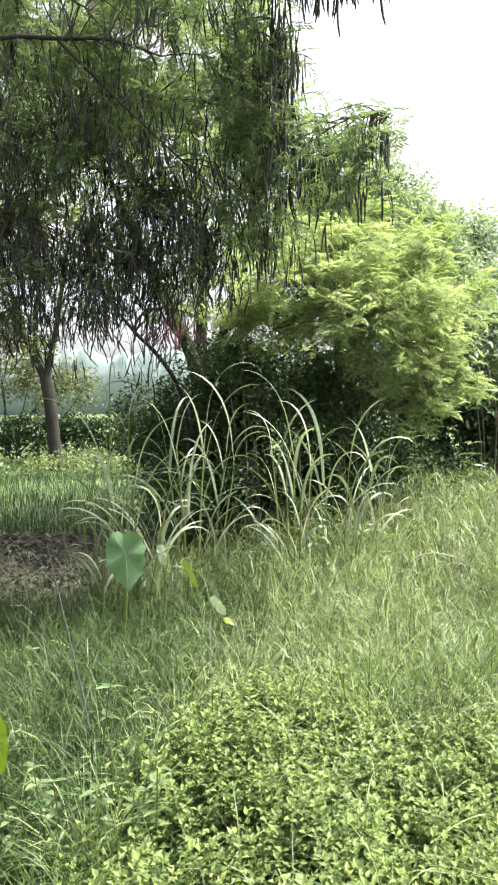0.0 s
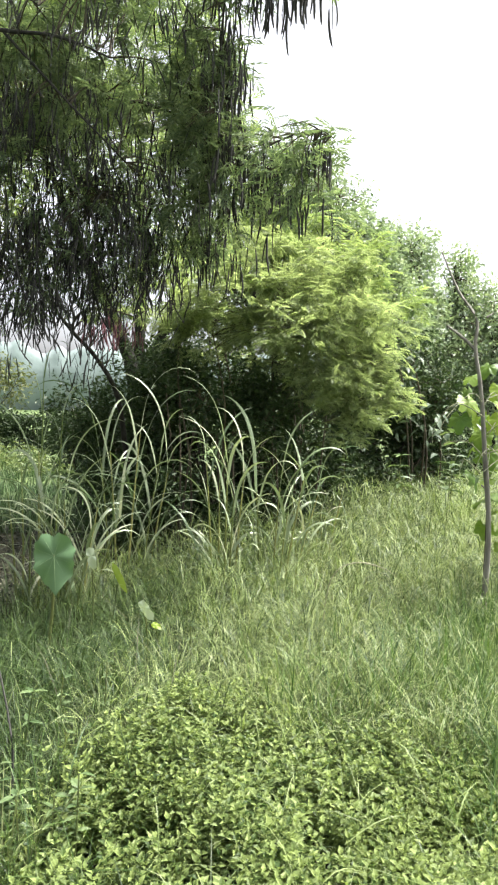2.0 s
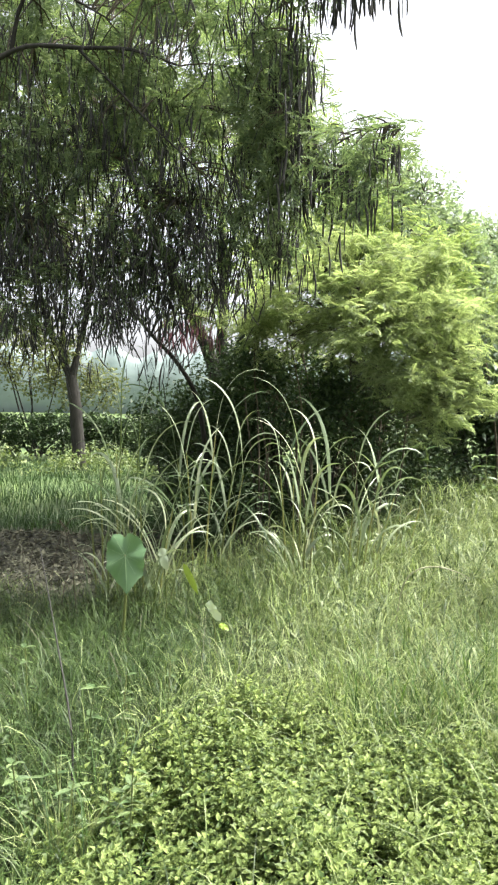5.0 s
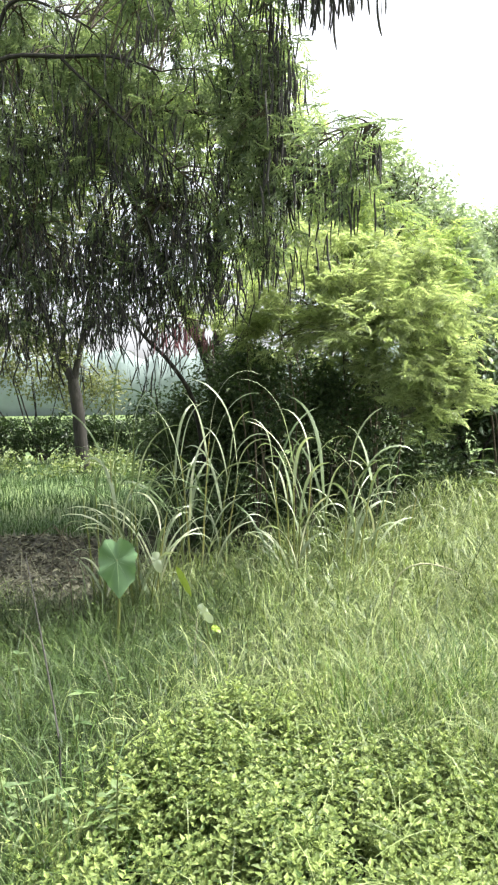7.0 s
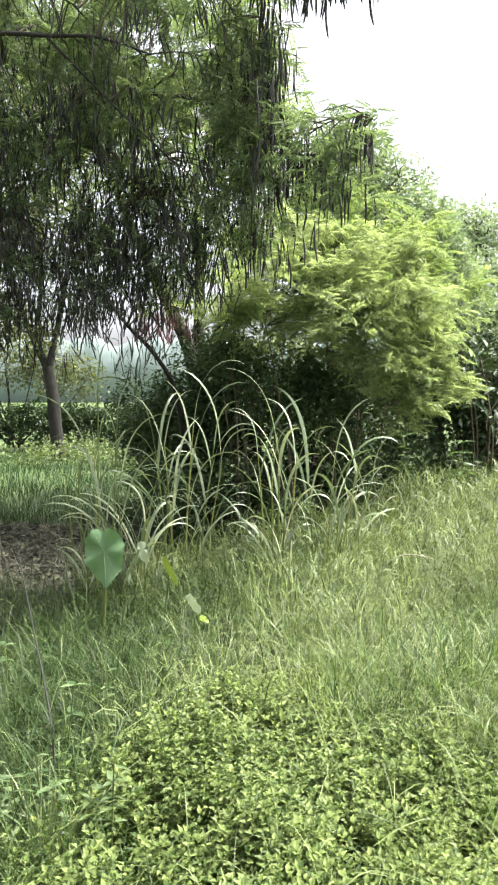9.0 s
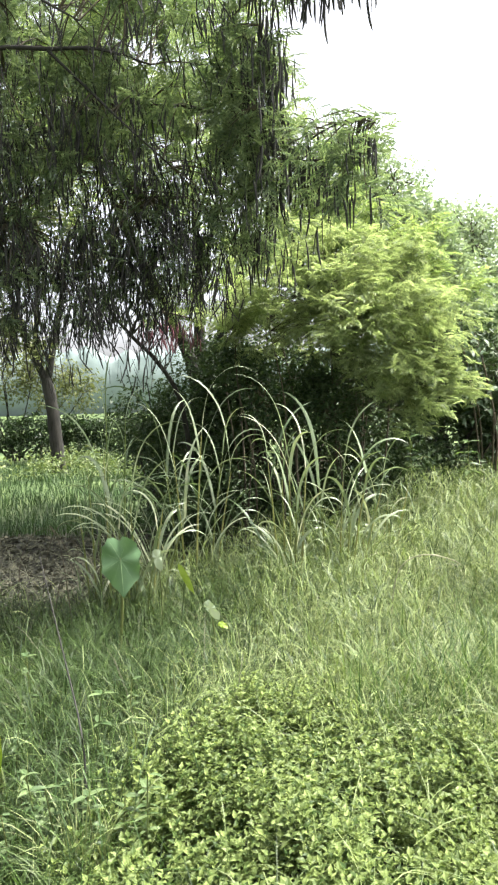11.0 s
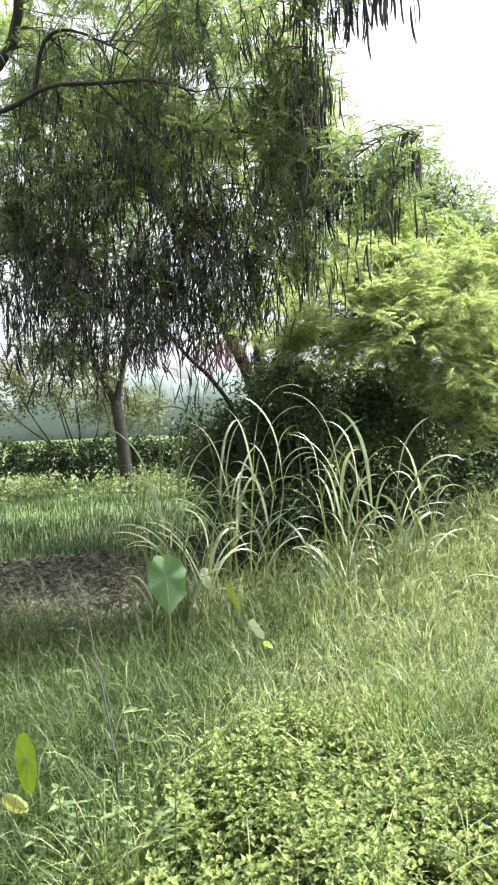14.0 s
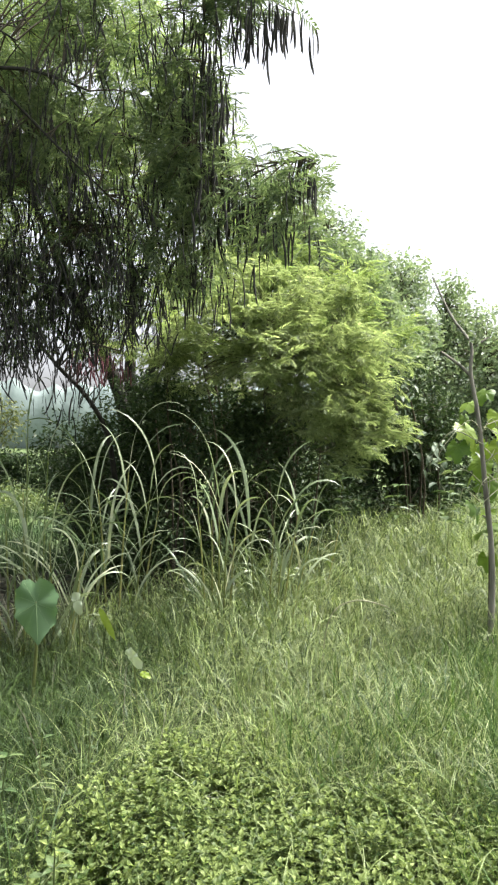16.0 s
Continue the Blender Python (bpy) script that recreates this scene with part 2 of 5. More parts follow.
def ground_mat():
    """Bare brown soil near the trees that turns to grassy green in the open distance."""
    m = rough_mat("ground", (0.014, 0.015, 0.009), (0.046, 0.047, 0.030), 9.0, 0.95, bump_d=0.03)
    N, L = m.node_tree.nodes, m.node_tree.links
    p = N["Principled BSDF"]
    src = p.inputs["Base Color"].links[0].from_socket
    pos = N.new("ShaderNodeTexCoord").outputs["Object"]
    dist = N.new("ShaderNodeVectorMath")
    dist.operation = "DISTANCE"
    dist.inputs[1].default_value = (0, 3, 0)
    L.new(pos, dist.inputs[0])
    rg = N.new("ShaderNodeMapRange")
    rg.inputs["From Min"].default_value, rg.inputs["From Max"].default_value = 5.5, 8.5
    L.new(dist.outputs["Value"], rg.inputs["Value"])
    patch = N.new("ShaderNodeTexNoise")
    patch.inputs["Scale"].default_value, patch.inputs["Detail"].default_value = 0.6, 6
    L.new(pos, patch.inputs["Vector"])
    green = N.new("ShaderNodeValToRGB")
    green.color_ramp.elements[0].position, green.color_ramp.elements[1].position = 0.3, 0.7
    green.color_ramp.elements[0].color, green.color_ramp.elements[1].color = (0.03, 0.06, 0.018, 1), (0.10, 0.135, 0.045, 1)
    L.new(patch.outputs["Fac"], green.inputs["Fac"])
    mix = N.new("ShaderNodeMixRGB")
    L.new(rg.outputs[0], mix.inputs[0])
    L.new(src, mix.inputs[1])
    L.new(green.outputs["Color"], mix.inputs[2])
    L.new(mix.outputs[0], p.inputs["Base Color"])
    return m


# soil and litter darkened in colour for the tree shade on the left
M_SOIL = ground_mat()
M_LITTER = rough_mat("dry_litter", (0.009, 0.0095, 0.006), (0.084, 0.084, 0.055), 30.0, 0.85, per_piece=True, bump_d=0.002)
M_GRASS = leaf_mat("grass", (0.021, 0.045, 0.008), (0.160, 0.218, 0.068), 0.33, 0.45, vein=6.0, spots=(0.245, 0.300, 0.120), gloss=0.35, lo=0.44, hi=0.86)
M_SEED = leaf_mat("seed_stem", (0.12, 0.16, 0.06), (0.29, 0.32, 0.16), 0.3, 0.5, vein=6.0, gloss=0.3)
# darker copy of the meadow grass that carries the shade on the left
M_GRASS_SHADE = leaf_mat("deep_green_grass", (0.014, 0.033, 0.007), (0.056, 0.090, 0.022), 0.25, 0.5, vein=6.0, gloss=0.25)
M_TUFT = leaf_mat("tuft_grass", (0.022, 0.056, 0.012), (0.092, 0.158, 0.036), 0.33, 0.45, vein=6.0, gloss=0.4)
# yellow-green weed leaf, paled to carry the sunlight of its strip
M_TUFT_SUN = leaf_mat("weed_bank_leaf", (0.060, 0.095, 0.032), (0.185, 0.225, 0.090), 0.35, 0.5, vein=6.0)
# lawn green lowered so that its colour holds the trees' shade
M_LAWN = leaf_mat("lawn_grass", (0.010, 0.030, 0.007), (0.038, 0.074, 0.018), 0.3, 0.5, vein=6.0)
M_COVER = leaf_mat("cover_leaf", (0.027, 0.055, 0.010), (0.205, 0.262, 0.082), 0.36, 0.5, vein=40.0, gloss=0.22)
M_WEED = leaf_mat("weed_leaf", (0.045, 0.085, 0.026), (0.130, 0.182, 0.072), 0.30, 0.4, vein=30.0, own=True, gloss=0.5)
M_CANE = leaf_mat("cane_leaf", (0.070, 0.115, 0.045), (0.30, 0.35, 0.22), 0.24, 0.36, vein=8.0, own=True, spots=(0.50, 0.50, 0.36), gloss=0.6)
M_CULM = leaf_mat("cane_stalk", (0.084, 0.120, 0.026), (0.264, 0.260, 0.088), 0.1, 0.4, vein=20.0, own=True)
M_TARO = leaf_mat("taro_leaf", (0.045, 0.105, 0.040), (0.145, 0.235, 0.110), 0.25, 0.4, vein=14.0, own=True, gloss=0.4)
# the glint on the edge-on taro leaf is put into this pale colour
M_PALE = leaf_mat("pale_glint_leaf", (0.26, 0.33, 0.21), (0.40, 0.46, 0.32), 0.2, 0.3, vein=14.0, own=True, gloss=0.8)
M_VEIN = leaf_mat("leaf_vein", (0.10, 0.17, 0.075), (0.16, 0.24, 0.11), 0.1, 0.5, vein=14.0, own=True)
M_YELLOW = leaf_mat("yellow_taro_leaf", (0.135, 0.21, 0.018), (0.24, 0.32, 0.04), 0.4, 0.45, vein=14.0, own=True)
M_BROWNING = leaf_mat("browning_taro_leaf", (0.090, 0.105, 0.012), (0.155, 0.160, 0.025), 0.25, 0.55, vein=14.0, own=True)
M_TARO_STEM = leaf_mat("taro_stalk", (0.060, 0.090, 0.026), (0.144, 0.160, 0.053), 0.05, 0.4, vein=20.0, own=True)
M_BROAD = leaf_mat("broad_leaf", (0.066, 0.128, 0.018), (0.200, 0.285, 0.038), 0.42, 0.42, vein=20.0, own=True)
M_FROND_POD = leaf_mat("pod_tree_leaf", (0.066, 0.100, 0.060), (0.182, 0.230, 0.124), 0.52, 0.45, vein=5.0)
M_FROND_BACK = leaf_mat("tree_leaf", (0.112, 0.168, 0.074), (0.280, 0.342, 0.146), 0.6, 0.5, vein=5.0)
M_FROND_BUSH = leaf_mat("feathery_leaf", (0.140, 0.185, 0.100), (0.325, 0.375, 0.205), 0.62, 0.5, vein=4.0)
M_GLOSSY = leaf_mat("pale_glossy_leaf", (0.040, 0.068, 0.036), (0.110, 0.148, 0.092), 0.25, 0.5, vein=12.0, own=True, gloss=0.3)
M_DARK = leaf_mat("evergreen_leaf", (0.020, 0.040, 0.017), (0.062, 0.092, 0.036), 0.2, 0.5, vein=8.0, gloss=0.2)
# lighter and bluer than plain leaves, to put haze into the tree line
M_FAR = leaf_mat("tree_line_leaf", (0.130, 0.185, 0.120), (0.290, 0.350, 0.225), 0.4, 0.45, vein=5.0, gloss=0.5)
# hedge green darkened to stand for the shade of the trees
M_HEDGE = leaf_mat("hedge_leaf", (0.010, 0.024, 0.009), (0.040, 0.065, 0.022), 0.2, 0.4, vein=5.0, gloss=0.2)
M_TWIGGY = leaf_mat("dry_twig_leaf", (0.060, 0.072, 0.026), (0.160, 0.178, 0.072), 0.3, 0.6, vein=5.0)
M_STRAW = rough_mat("straw", (0.15, 0.155, 0.09), (0.36, 0.365, 0.24), 30.0, 0.7, bump_d=0.001)
# near-black husks: the pods' backlit darkness is put into the colour
M_POD = rough_mat("pod_husk", (0.008, 0.008, 0.007), (0.034, 0.033, 0.029), 30.0, 0.85, per_piece=True, bump_d=0.001)
M_POD_RED = rough_mat("red_pod_husk", (0.032, 0.014, 0.018), (0.115, 0.046, 0.056), 30.0, 0.55, per_piece=True, bump_d=0.001)
M_BARK = rough_mat("bark", (0.013, 0.012, 0.010), (0.046, 0.043, 0.036), 26.0, 0.9, (1, 1, 0.25), 0.012)
M_TWIG = rough_mat("twig", (0.035, 0.03, 0.02), (0.12, 0.10, 0.065), 40.0, 0.85, (1, 1, 0.3), 0.003)
M_GREYWOOD = rough_mat("grey_dead_wood", (0.070, 0.065, 0.053), (0.30, 0.285, 0.24), 40.0, 0.9, (1, 1, 0.15), 0.006)
# haze is mixed into this pale blue-grey
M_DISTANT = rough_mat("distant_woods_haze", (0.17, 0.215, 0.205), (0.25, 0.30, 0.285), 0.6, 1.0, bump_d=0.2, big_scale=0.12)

# ---------------------------------------------------------------- ground
u = np.linspace(-1, 1, 181)
gx = np.sinh(u * 6.2) / np.sinh(6.2) * 900
gy = np.sinh(u * 6.2) / np.sinh(6.2) * 900 + 4.0
GX, GY = np.meshgrid(gx, gy, indexing="xy")


def ground_z(x, y):
    x, y = np.asarray(x, float), np.asarray(y, float)
    near = np.exp(-((x ** 2 + (y - 5) ** 2) / 300.0))
    wave = 0.035 * np.sin(x * 1.7 + 0.6 * y) + 0.03 * np.sin(y * 2.3 - 0.8 * x + 1.0) + 0.02 * np.sin(4.1 * x + 3.3 * y)
    rise = 0.12 / (1 + np.exp(np.clip(-(y - 5.2) * 2.2, -50, 50))) / (1 + np.exp(np.clip(-(x - 0.1) * 4, -50, 50)))
    return near * (wave + rise)


gv = np.stack([GX, GY, ground_z(GX, GY)], -1).reshape(-1, 3)
ni = len(gx)
ii, jj = np.meshgrid(np.arange(ni - 1), np.arange(ni - 1), indexing="ij")
gf = np.stack([ii * ni + jj, ii * ni + jj + 1, (ii + 1) * ni + jj + 1, (ii + 1) * ni + jj], -1).reshape(-1, 4)
tagged(new("ground", build_mesh("ground", gv, gf, M_SOIL, True)),
       "brown soil under grass and fallen leaves", "ground", kind="structure")

# ---------------------------------------------------------------- trees
FRONDS = [frond_shape(seed=s) for s in range(4)]
FANS = [frond_shape(7, 20 + s, .40, .040) for s in range(4)]
LEAF_SMALL = (np.array([(0, 0, 0), (0.5, -0.23, 0.05), (1, 0, -0.12), (0.5, 0.23, 0.05)], float), np.array([(0, 1, 2), (0, 2, 3)]))


def frond_cloud(centres, spread, per, size, flat=0.5, shapes=FRONDS, outward=None):
    """Feathered leaves that spray from many twig ends."""
    out = []
    c = np.repeat(centres, per, 0)
    n = len(c)
    d = rng.standard_normal((n, 3)) * A(1, 1, flat)
    if outward is not None:
        d += outward
    d = norm(d)
    o = c + ball(n) * spread
    sz = size * rng.uniform(0.65, 1.25, n)
    k = rng.integers(0, len(shapes), n)
    for j, (tv, tf) in enumerate(shapes):
        q = k == j
        if q.any():
            out.append(stamp(tv, tf, basis(d[q], rng.uniform(-.7, .7, q.sum()), sz[q]), o[q]))
    return join(*out)


def leaf_cloud(centres, spread, per, size, shape=LEAF_SMALL, flat=0.7):
    c = np.repeat(centres, per, 0)
    n = len(c)
    d = norm(rng.standard_normal((n, 3)) * A(1, 1, flat) + A(0, 0, -0.25))
    o = c + ball(n) * spread
    return stamp(*shape, basis(d, rng.uniform(-1.2, 1.2, n), size * rng.uniform(0.6, 1.3, n)), o)


def in_lumps(n, lumps):
    """Twig ends spread over several rounded masses, given as centre and radii."""
    vol = np.array([a[3] * a[4] * a[5] for a in lumps]) ** 0.75
    k = rng.choice(len(lumps), n, p=vol / vol.sum())
    L = np.array(lumps, float)[k]
    v = ball(n)
    return L[:, :3] + norm(v) * np.linalg.norm(v, axis=1, keepdims=True) ** 0.6 * L[:, 3:]


def sprays(n, lumps, per, rx, rz):
    """Twig ends gathered in flat sprays that float one above the other, with gaps between."""
    c = in_lumps(n, lumps)
    tilt = rng.uniform(-.35, .35, (n, 2))
    v = ball(n * per) * A(rx, rx, rz)
    t = np.repeat(tilt, per, 0)
    v[:, 2] += v[:, 0] * t[:, 0] + v[:, 1] * t[:, 1]
    return np.repeat(c, per, 0) + v


def twigs(ends, starts, r0=0.008, sag=0.12):
    """Thin branches from the nearest limb point to each twig end."""
    out = []
    S = np.asarray(starts, float)
    for e in ends:
        s = S[np.argmin(((S - e) ** 2).sum(1) + rng.random(len(S)) * 0.4)]
        m = (s + e) / 2 + (rng.standard_normal(3) * 0.10 + A(0, 0, sag * 1.6)) * min(1, np.linalg.norm(e - s)) * .6
        out.append(tube([s, m, e], [r0, r0 * 0.7, r0 * 0.3], 3, sub=2))
    return join(*out)


def along(points, n):
    P = np.asarray(points, float)
    t = np.linspace(0, len(P) - 1, n)
    i = np.clip(t.astype(int), 0, len(P) - 2)
    f = (t - i)[:, None]
    return P[i] * (1 - f) + P[i + 1] * f


def twig_mass(V, F, mat, parent):
    ob = part("twig_mass", V, F, mat, parent)
    ob["kind"] = "stuff"
    return ob


# --- the tree with hanging pods: slender trunk, limbs that arch over towards the open grass
pod_tree = thing("pod_tree", "tree hung with dense curtains of dark brown seed pods", "tree", (-3.3, 5.0, 0))
part("trunk", *tube([(-3.35, 5.0, -0.1), (-3.30, 5.0, 0.6), (-3.28, 5.0, 1.1), (-3.22, 5.0, 1.8), (-3.15, 5.0, 2.5)], [.15, .12, .11, .10, .09], 10, .05), M_BARK, pod_tree, "grey-brown trunk", True)
ARCHES = [
    ([(-3.18, 5.0, 2.3), (-2.95, 4.8, 3.1), (-2.45, 4.55, 3.5), (-1.78, 4.45, 3.60), (-1.45, 4.4, 3.70), (-1.10, 4.4, 3.69), (-.81, 4.4, 3.68), (-.50, 4.4, 3.58)], [.05, .042, .032, .017, .015, .013, .010, .006]),
    ([(-1.12, 4.4, 3.68), (-.90, 4.4, 3.46), (-.68, 4.4, 3.24), (-.40, 4.5, 3.0)], [.010, .008, .007, .004]),
    ([(-3.15, 5.0, 2.5), (-2.5, 5.0, 3.7), (-1.93, 5.0, 4.35), (-1.7, 4.8, 5.0), (-.9, 4.5, 5.2), (.2, 4.3, 4.6), (.62, 4.25, 4.1)], [.04, .045, .04, .032, .02, .012, .006]),
    ([(-3.15, 5.0, 2.4), (-2.75, 5.4, 3.0), (-1.9, 5.6, 3.5), (-1.0, 5.4, 3.7), (-.2, 4.9, 3.5), (.35, 4.7, 3.1), (.62, 4.4, 3.0)], [.045, .038, .028, .016, .011, .008, .004]),
    ([(-3.2, 5.0, 1.9), (-2.95, 5.2, 2.5), (-2.6, 5.3, 2.8), (-2.1, 5.2, 2.9), (-1.5, 4.8, 2.75)], [.045, .035, .03, .02, .008]),
    ([(.35, 4.7, 3.1), (.52, 4.4, 3.14), (.70, 4.0, 3.08), (.78, 3.85, 2.98)], [.006, .005, .004, .002]),
    ([(.2, 4.3, 4.6), (.42, 4.25, 4.25), (.60, 4.25, 4.08), (.74, 4.25, 4.02)], [.012, .007, .004, .002]),
    ([(-1.0, 5.4, 3.7), (-.9, 5.1, 3.2), (-.6, 4.9, 2.9)], [.012, .009, .005]),
    ([(.2, 4.3, 4.6), (.20, 4.35, 4.2), (.16, 4.4, 3.6), (.14, 4.4, 3.3)], [.012, .007, .005, .003]),
    ([(-1.55, 4.42, 3.69), (-1.45, 4.35, 3.95), (-1.25, 4.3, 3.98), (-.9, 4.3, 3.8)], [.014, .012, .01, .004]),
]
limb_points = []
for pts, rad in ARCHES:
    part("limb", *tube(pts, rad, 8, .04), M_BARK, pod_tree, "", True)
    limb_points.append(along(pts[1:], 24))
limb_points = np.concatenate(limb_points)
limb_points = limb_points[limb_points[:, 1] < 6.2]

POD_LUMPS = [
    (-1.40, 5.0, 2.60, .40, .35, .50), (-1.9, 5.2, 2.7, .35, .35, .6), (-1.05, 5.1, 2.35, .3, .25, .28), (-1.45, 4.8, 2.25, .45, .25, .25), (-.85, 4.8, 2.6, .4, .25, .35), (-.45, 4.9, 2.55, .25, .25, .3), (-1.8, 4.8, 2.1, .3, .25, .2), (-1.30, 4.8, 3.35, .45, .4, .4), (-.75, 5.0, 2.9, .25, .3, .3), (-.35, 5.1, 3.0, .24, .3, .3),
    (.02, 4.9, 3.0, .24, .35, .45), (-.55, 4.8, 3.45, .45, .4, .40), (.05, 4.6, 3.55, .24, .3, .42), (-1.0, 4.8, 4.1, .8, .4, .4),
    (-.2, 4.5, 4.15, .5, .3, .35), (.40, 4.5, 3.05, .22, .25, .25), (.66, 4.0, 2.95, .12, .12, .14), (.68, 3.98, 2.70, .10, .12, .22), (.60, 4.0, 2.85, .10, .12, .12), (-1.75, 5.0, 2.4, .22, .3, .25), (-.8, 5.2, 2.3, .3, .2, .14),
    (-1.7, 4.9, 3.2, .4, .4, .5), (-1.5, 4.9, 4.6, .6, .4, .4), (.50, 4.25, 4.1, .2, .12, .08), (.66, 4.2, 4.05, .1, .1, .06), (.15, 4.4, 4.1, .25, .2, .25), (.12, 4.6, 3.2, .22, .25, .4), (.05, 4.7, 2.75, .25, .25, .3),
]
ends = np.concatenate([in_lumps(430, POD_LUMPS), in_lumps(70, [(-1.4, 4.9, 3.75, .6, .4, .5), (-.6, 4.9, 3.85, .6, .4, .4), (-.1, 4.7, 3.7, .4, .3, .5), (-1.9, 4.9, 3.6, .4, .4, .6)]), in_lumps(24, [(.12, 4.55, 3.3, .22, .2, .5)]), in_lumps(16, [(.48, 4.25, 4.12, .18, .1, .08), (.30, 4.3, 4.15, .15, .1, .12)]), in_lumps(11, [(.68, 3.98, 2.80, .12, .12, .28), (.58, 4.0, 2.95, .12, .12, .12), (.48, 4.1, 3.05, .12, .12, .10)])])
ends = ends[(ends[:, 2] > 2.75) | (ends[:, 0] > -.1) | (rng.random(len(ends)) < .72)]
twig_mass(*twigs(ends, limb_points, .0065), M_TWIG, pod_tree)
part("foliage", *frond_cloud(ends, 0.15, 8, 0.14, 0.7, FANS), M_FROND_POD, pod_tree, "dark feathery leaves")

# pods hang in bunches; the nearest are single parts
PODS = [build_mesh("pod", *pod_shape(l, w, c), M_POD, True) for l, w, c in [(.22, .016, .10), (.19, .0145, -.08), (.26, .0165, .12), (.24, .015, -.13)]]
POD_SETS = [pod_shape(l, w, c, True) for l, w, c in [(.22, .016, .10), (.19, .0145, -.08), (.26, .0165, .12), (.24, .015, -.13)]]
BUNCHES = [
    # centre x, y, z of a mass of bunches, half widths, number of bunches
    (-1.35, 4.9, 2.70, .45, .35, .60, 26), (-.75, 5.0, 2.70, .42, .3, .45, 26), (-.38, 5.1, 2.70, .30, .28, .42, 20), (.0, 4.9, 3.0, .24, .25, .45, 13),
    (.17, 4.5, 3.42, .11, .2, .40, 8), (-.75, 4.7, 3.3, .50, .3, .35, 18), (-1.8, 4.8, 3.6, .35, .3, .5, 18), (-1.6, 4.8, 2.4, .30, .3, .45, 16), (-.95, 4.9, 2.30, .45, .25, .26, 16),
    (-1.75, 5.0, 2.25, .35, .3, .35, 12), (-2.1, 5.0, 2.75, .30, .3, .5, 18), (-1.05, 5.1, 2.55, .5, .25, .45, 24), (-1.1, 5.0, 1.95, .5, .25, .16, 7),
    (-.3, 4.4, 3.9, .55, .2, .35, 16), (.42, 4.55, 3.02, .16, .15, .16, 6), (-1.3, 4.6, 3.6, .5, .3, .5, 20), (-.2, 5.3, 2.45, .25, .15, .14, 8),
]
hang = []
for cx, cy, cz, hx, hy, hz, n in BUNCHES:
    for _ in range(int(n * 2.7)):
        hang.append((A(cx, cy, cz) + rng.uniform(-1, 1, 3) * A(hx, hy, hz), rng.integers(3, 9), 0.055))
# heavy dark curtains: top x, z, bottom x, z, half width, bunches
for x0, z0, x1, z1, hw, n in [(.27, 4.02, .24, 3.62, .08, 9), (.10, 3.50, .06, 3.05, .08, 8), (.22, 3.38, .20, 2.80, .07, 13), (.30, 3.10, .30, 2.78, .05, 6), (.02, 3.05, .10, 2.70, .07, 8), (-.31, 3.0, -.31, 2.40, .10, 30), (-.68, 3.32, -.58, 2.70, .11, 26), (-1.38, 3.55, -1.03, 2.95, .13, 26),
                              (-1.20, 2.75, -1.10, 1.98, .13, 30), (-1.57, 3.1, -1.57, 2.05, .09, 26), (-.12, 3.3, -.05, 2.65, .06, 14), (-.85, 2.7, -.80, 2.15, .10, 20), (-1.9, 3.0, -1.85, 2.1, .15, 22)]:
    for _ in range(n):
        f = rng.random()
        hang.append((A(x0 + (x1 - x0) * f, 4.8, z0 + (z1 - z0) * f) + rng.standard_normal(3) * A(hw * .9, .22, .05), rng.integers(3, 8), .045))
# bunches that stand out singly against the light
for p, n, s in [((.30, 4.97, 2.52), 10, .05), ((.22, 4.95, 2.60), 5, .03), ((.10, 4.95, 2.50), 2, .01), ((.36, 4.98, 2.56), 2, .01), ((.44, 4.95, 2.62), 2, .02), ((.56, 4.95, 2.70), 2, .01),
                ((.66, 3.9, 2.92), 9, .03), ((.73, 3.88, 2.92), 10, .035), ((.77, 3.86, 2.90), 4, .02), ((.58, 3.95, 2.70), 7, .03), ((.66, 3.92, 2.68), 8, .035), ((.75, 3.88, 2.66), 3, .02), ((.52, 4.2, 2.85), 5, .03),
                ((.38, 4.25, 4.0), 18, .05), ((.45, 4.25, 4.0), 20, .05), ((.52, 4.25, 3.99), 12, .04), ((.59, 4.25, 4.0), 8, .04), ((.66, 4.25, 4.0), 15, .045), ((.80, 4.25, 3.97), 3, .02), ((.25, 4.3, 3.60), 10, .04), ((.24, 4.35, 3.42), 9, .04),
                ((-.15, 4.8, 2.42), 3, .02), ((.02, 4.8, 2.50), 3, .02)]:
    hang.append((A(*p), n, s))
rows_pod = []
for c, n, s in hang:
    for _ in range(n):
        o = c + rng.standard_normal(3) * A(s, s, s * 1.4)
        d = norm(A(0, 0, -1) + rng.standard_normal(3) * (A(.08, .08, 0) if o[0] > .05 else A(.24, .24, 0)))
        rows_pod.append((o, d, rng.uniform(0, 6.3), rng.uniform(.5, .85) if o[1] < 4.2 else rng.uniform(.75, 1.1) if o[0] > .05 else rng.uniform(.45, .9), rng.integers(0, 4)))
rows_pod.sort(key=lambda r: r[0][1] - (0.8 if r[0][0] > 0.1 else 0))
near_pods, far_pods = rows_pod[:280], rows_pod[280:]
for o, d, roll, s, k in near_pods:
    b = basis(d[None], roll, s)[0]
    m = Matrix([[*b[i], o[i]] for i in range(3)] + [[0, 0, 0, 1]])
    placed("pod", PODS[k], pod_tree, m)
bits = []
for k in range(4):
    q = [r for r in far_pods if r[4] == k]
    bits.append(stamp(*POD_SETS[k], basis(np.array([r[1] for r in q]), np.array([r[2] for r in q]), np.array([r[3] for r in q])), np.array([r[0] for r in q])))
pm = part("pod_mass", *join(*bits), M_POD, pod_tree, "dense curtain of dry brown pods", True)
pm["kind"] = "stuff"

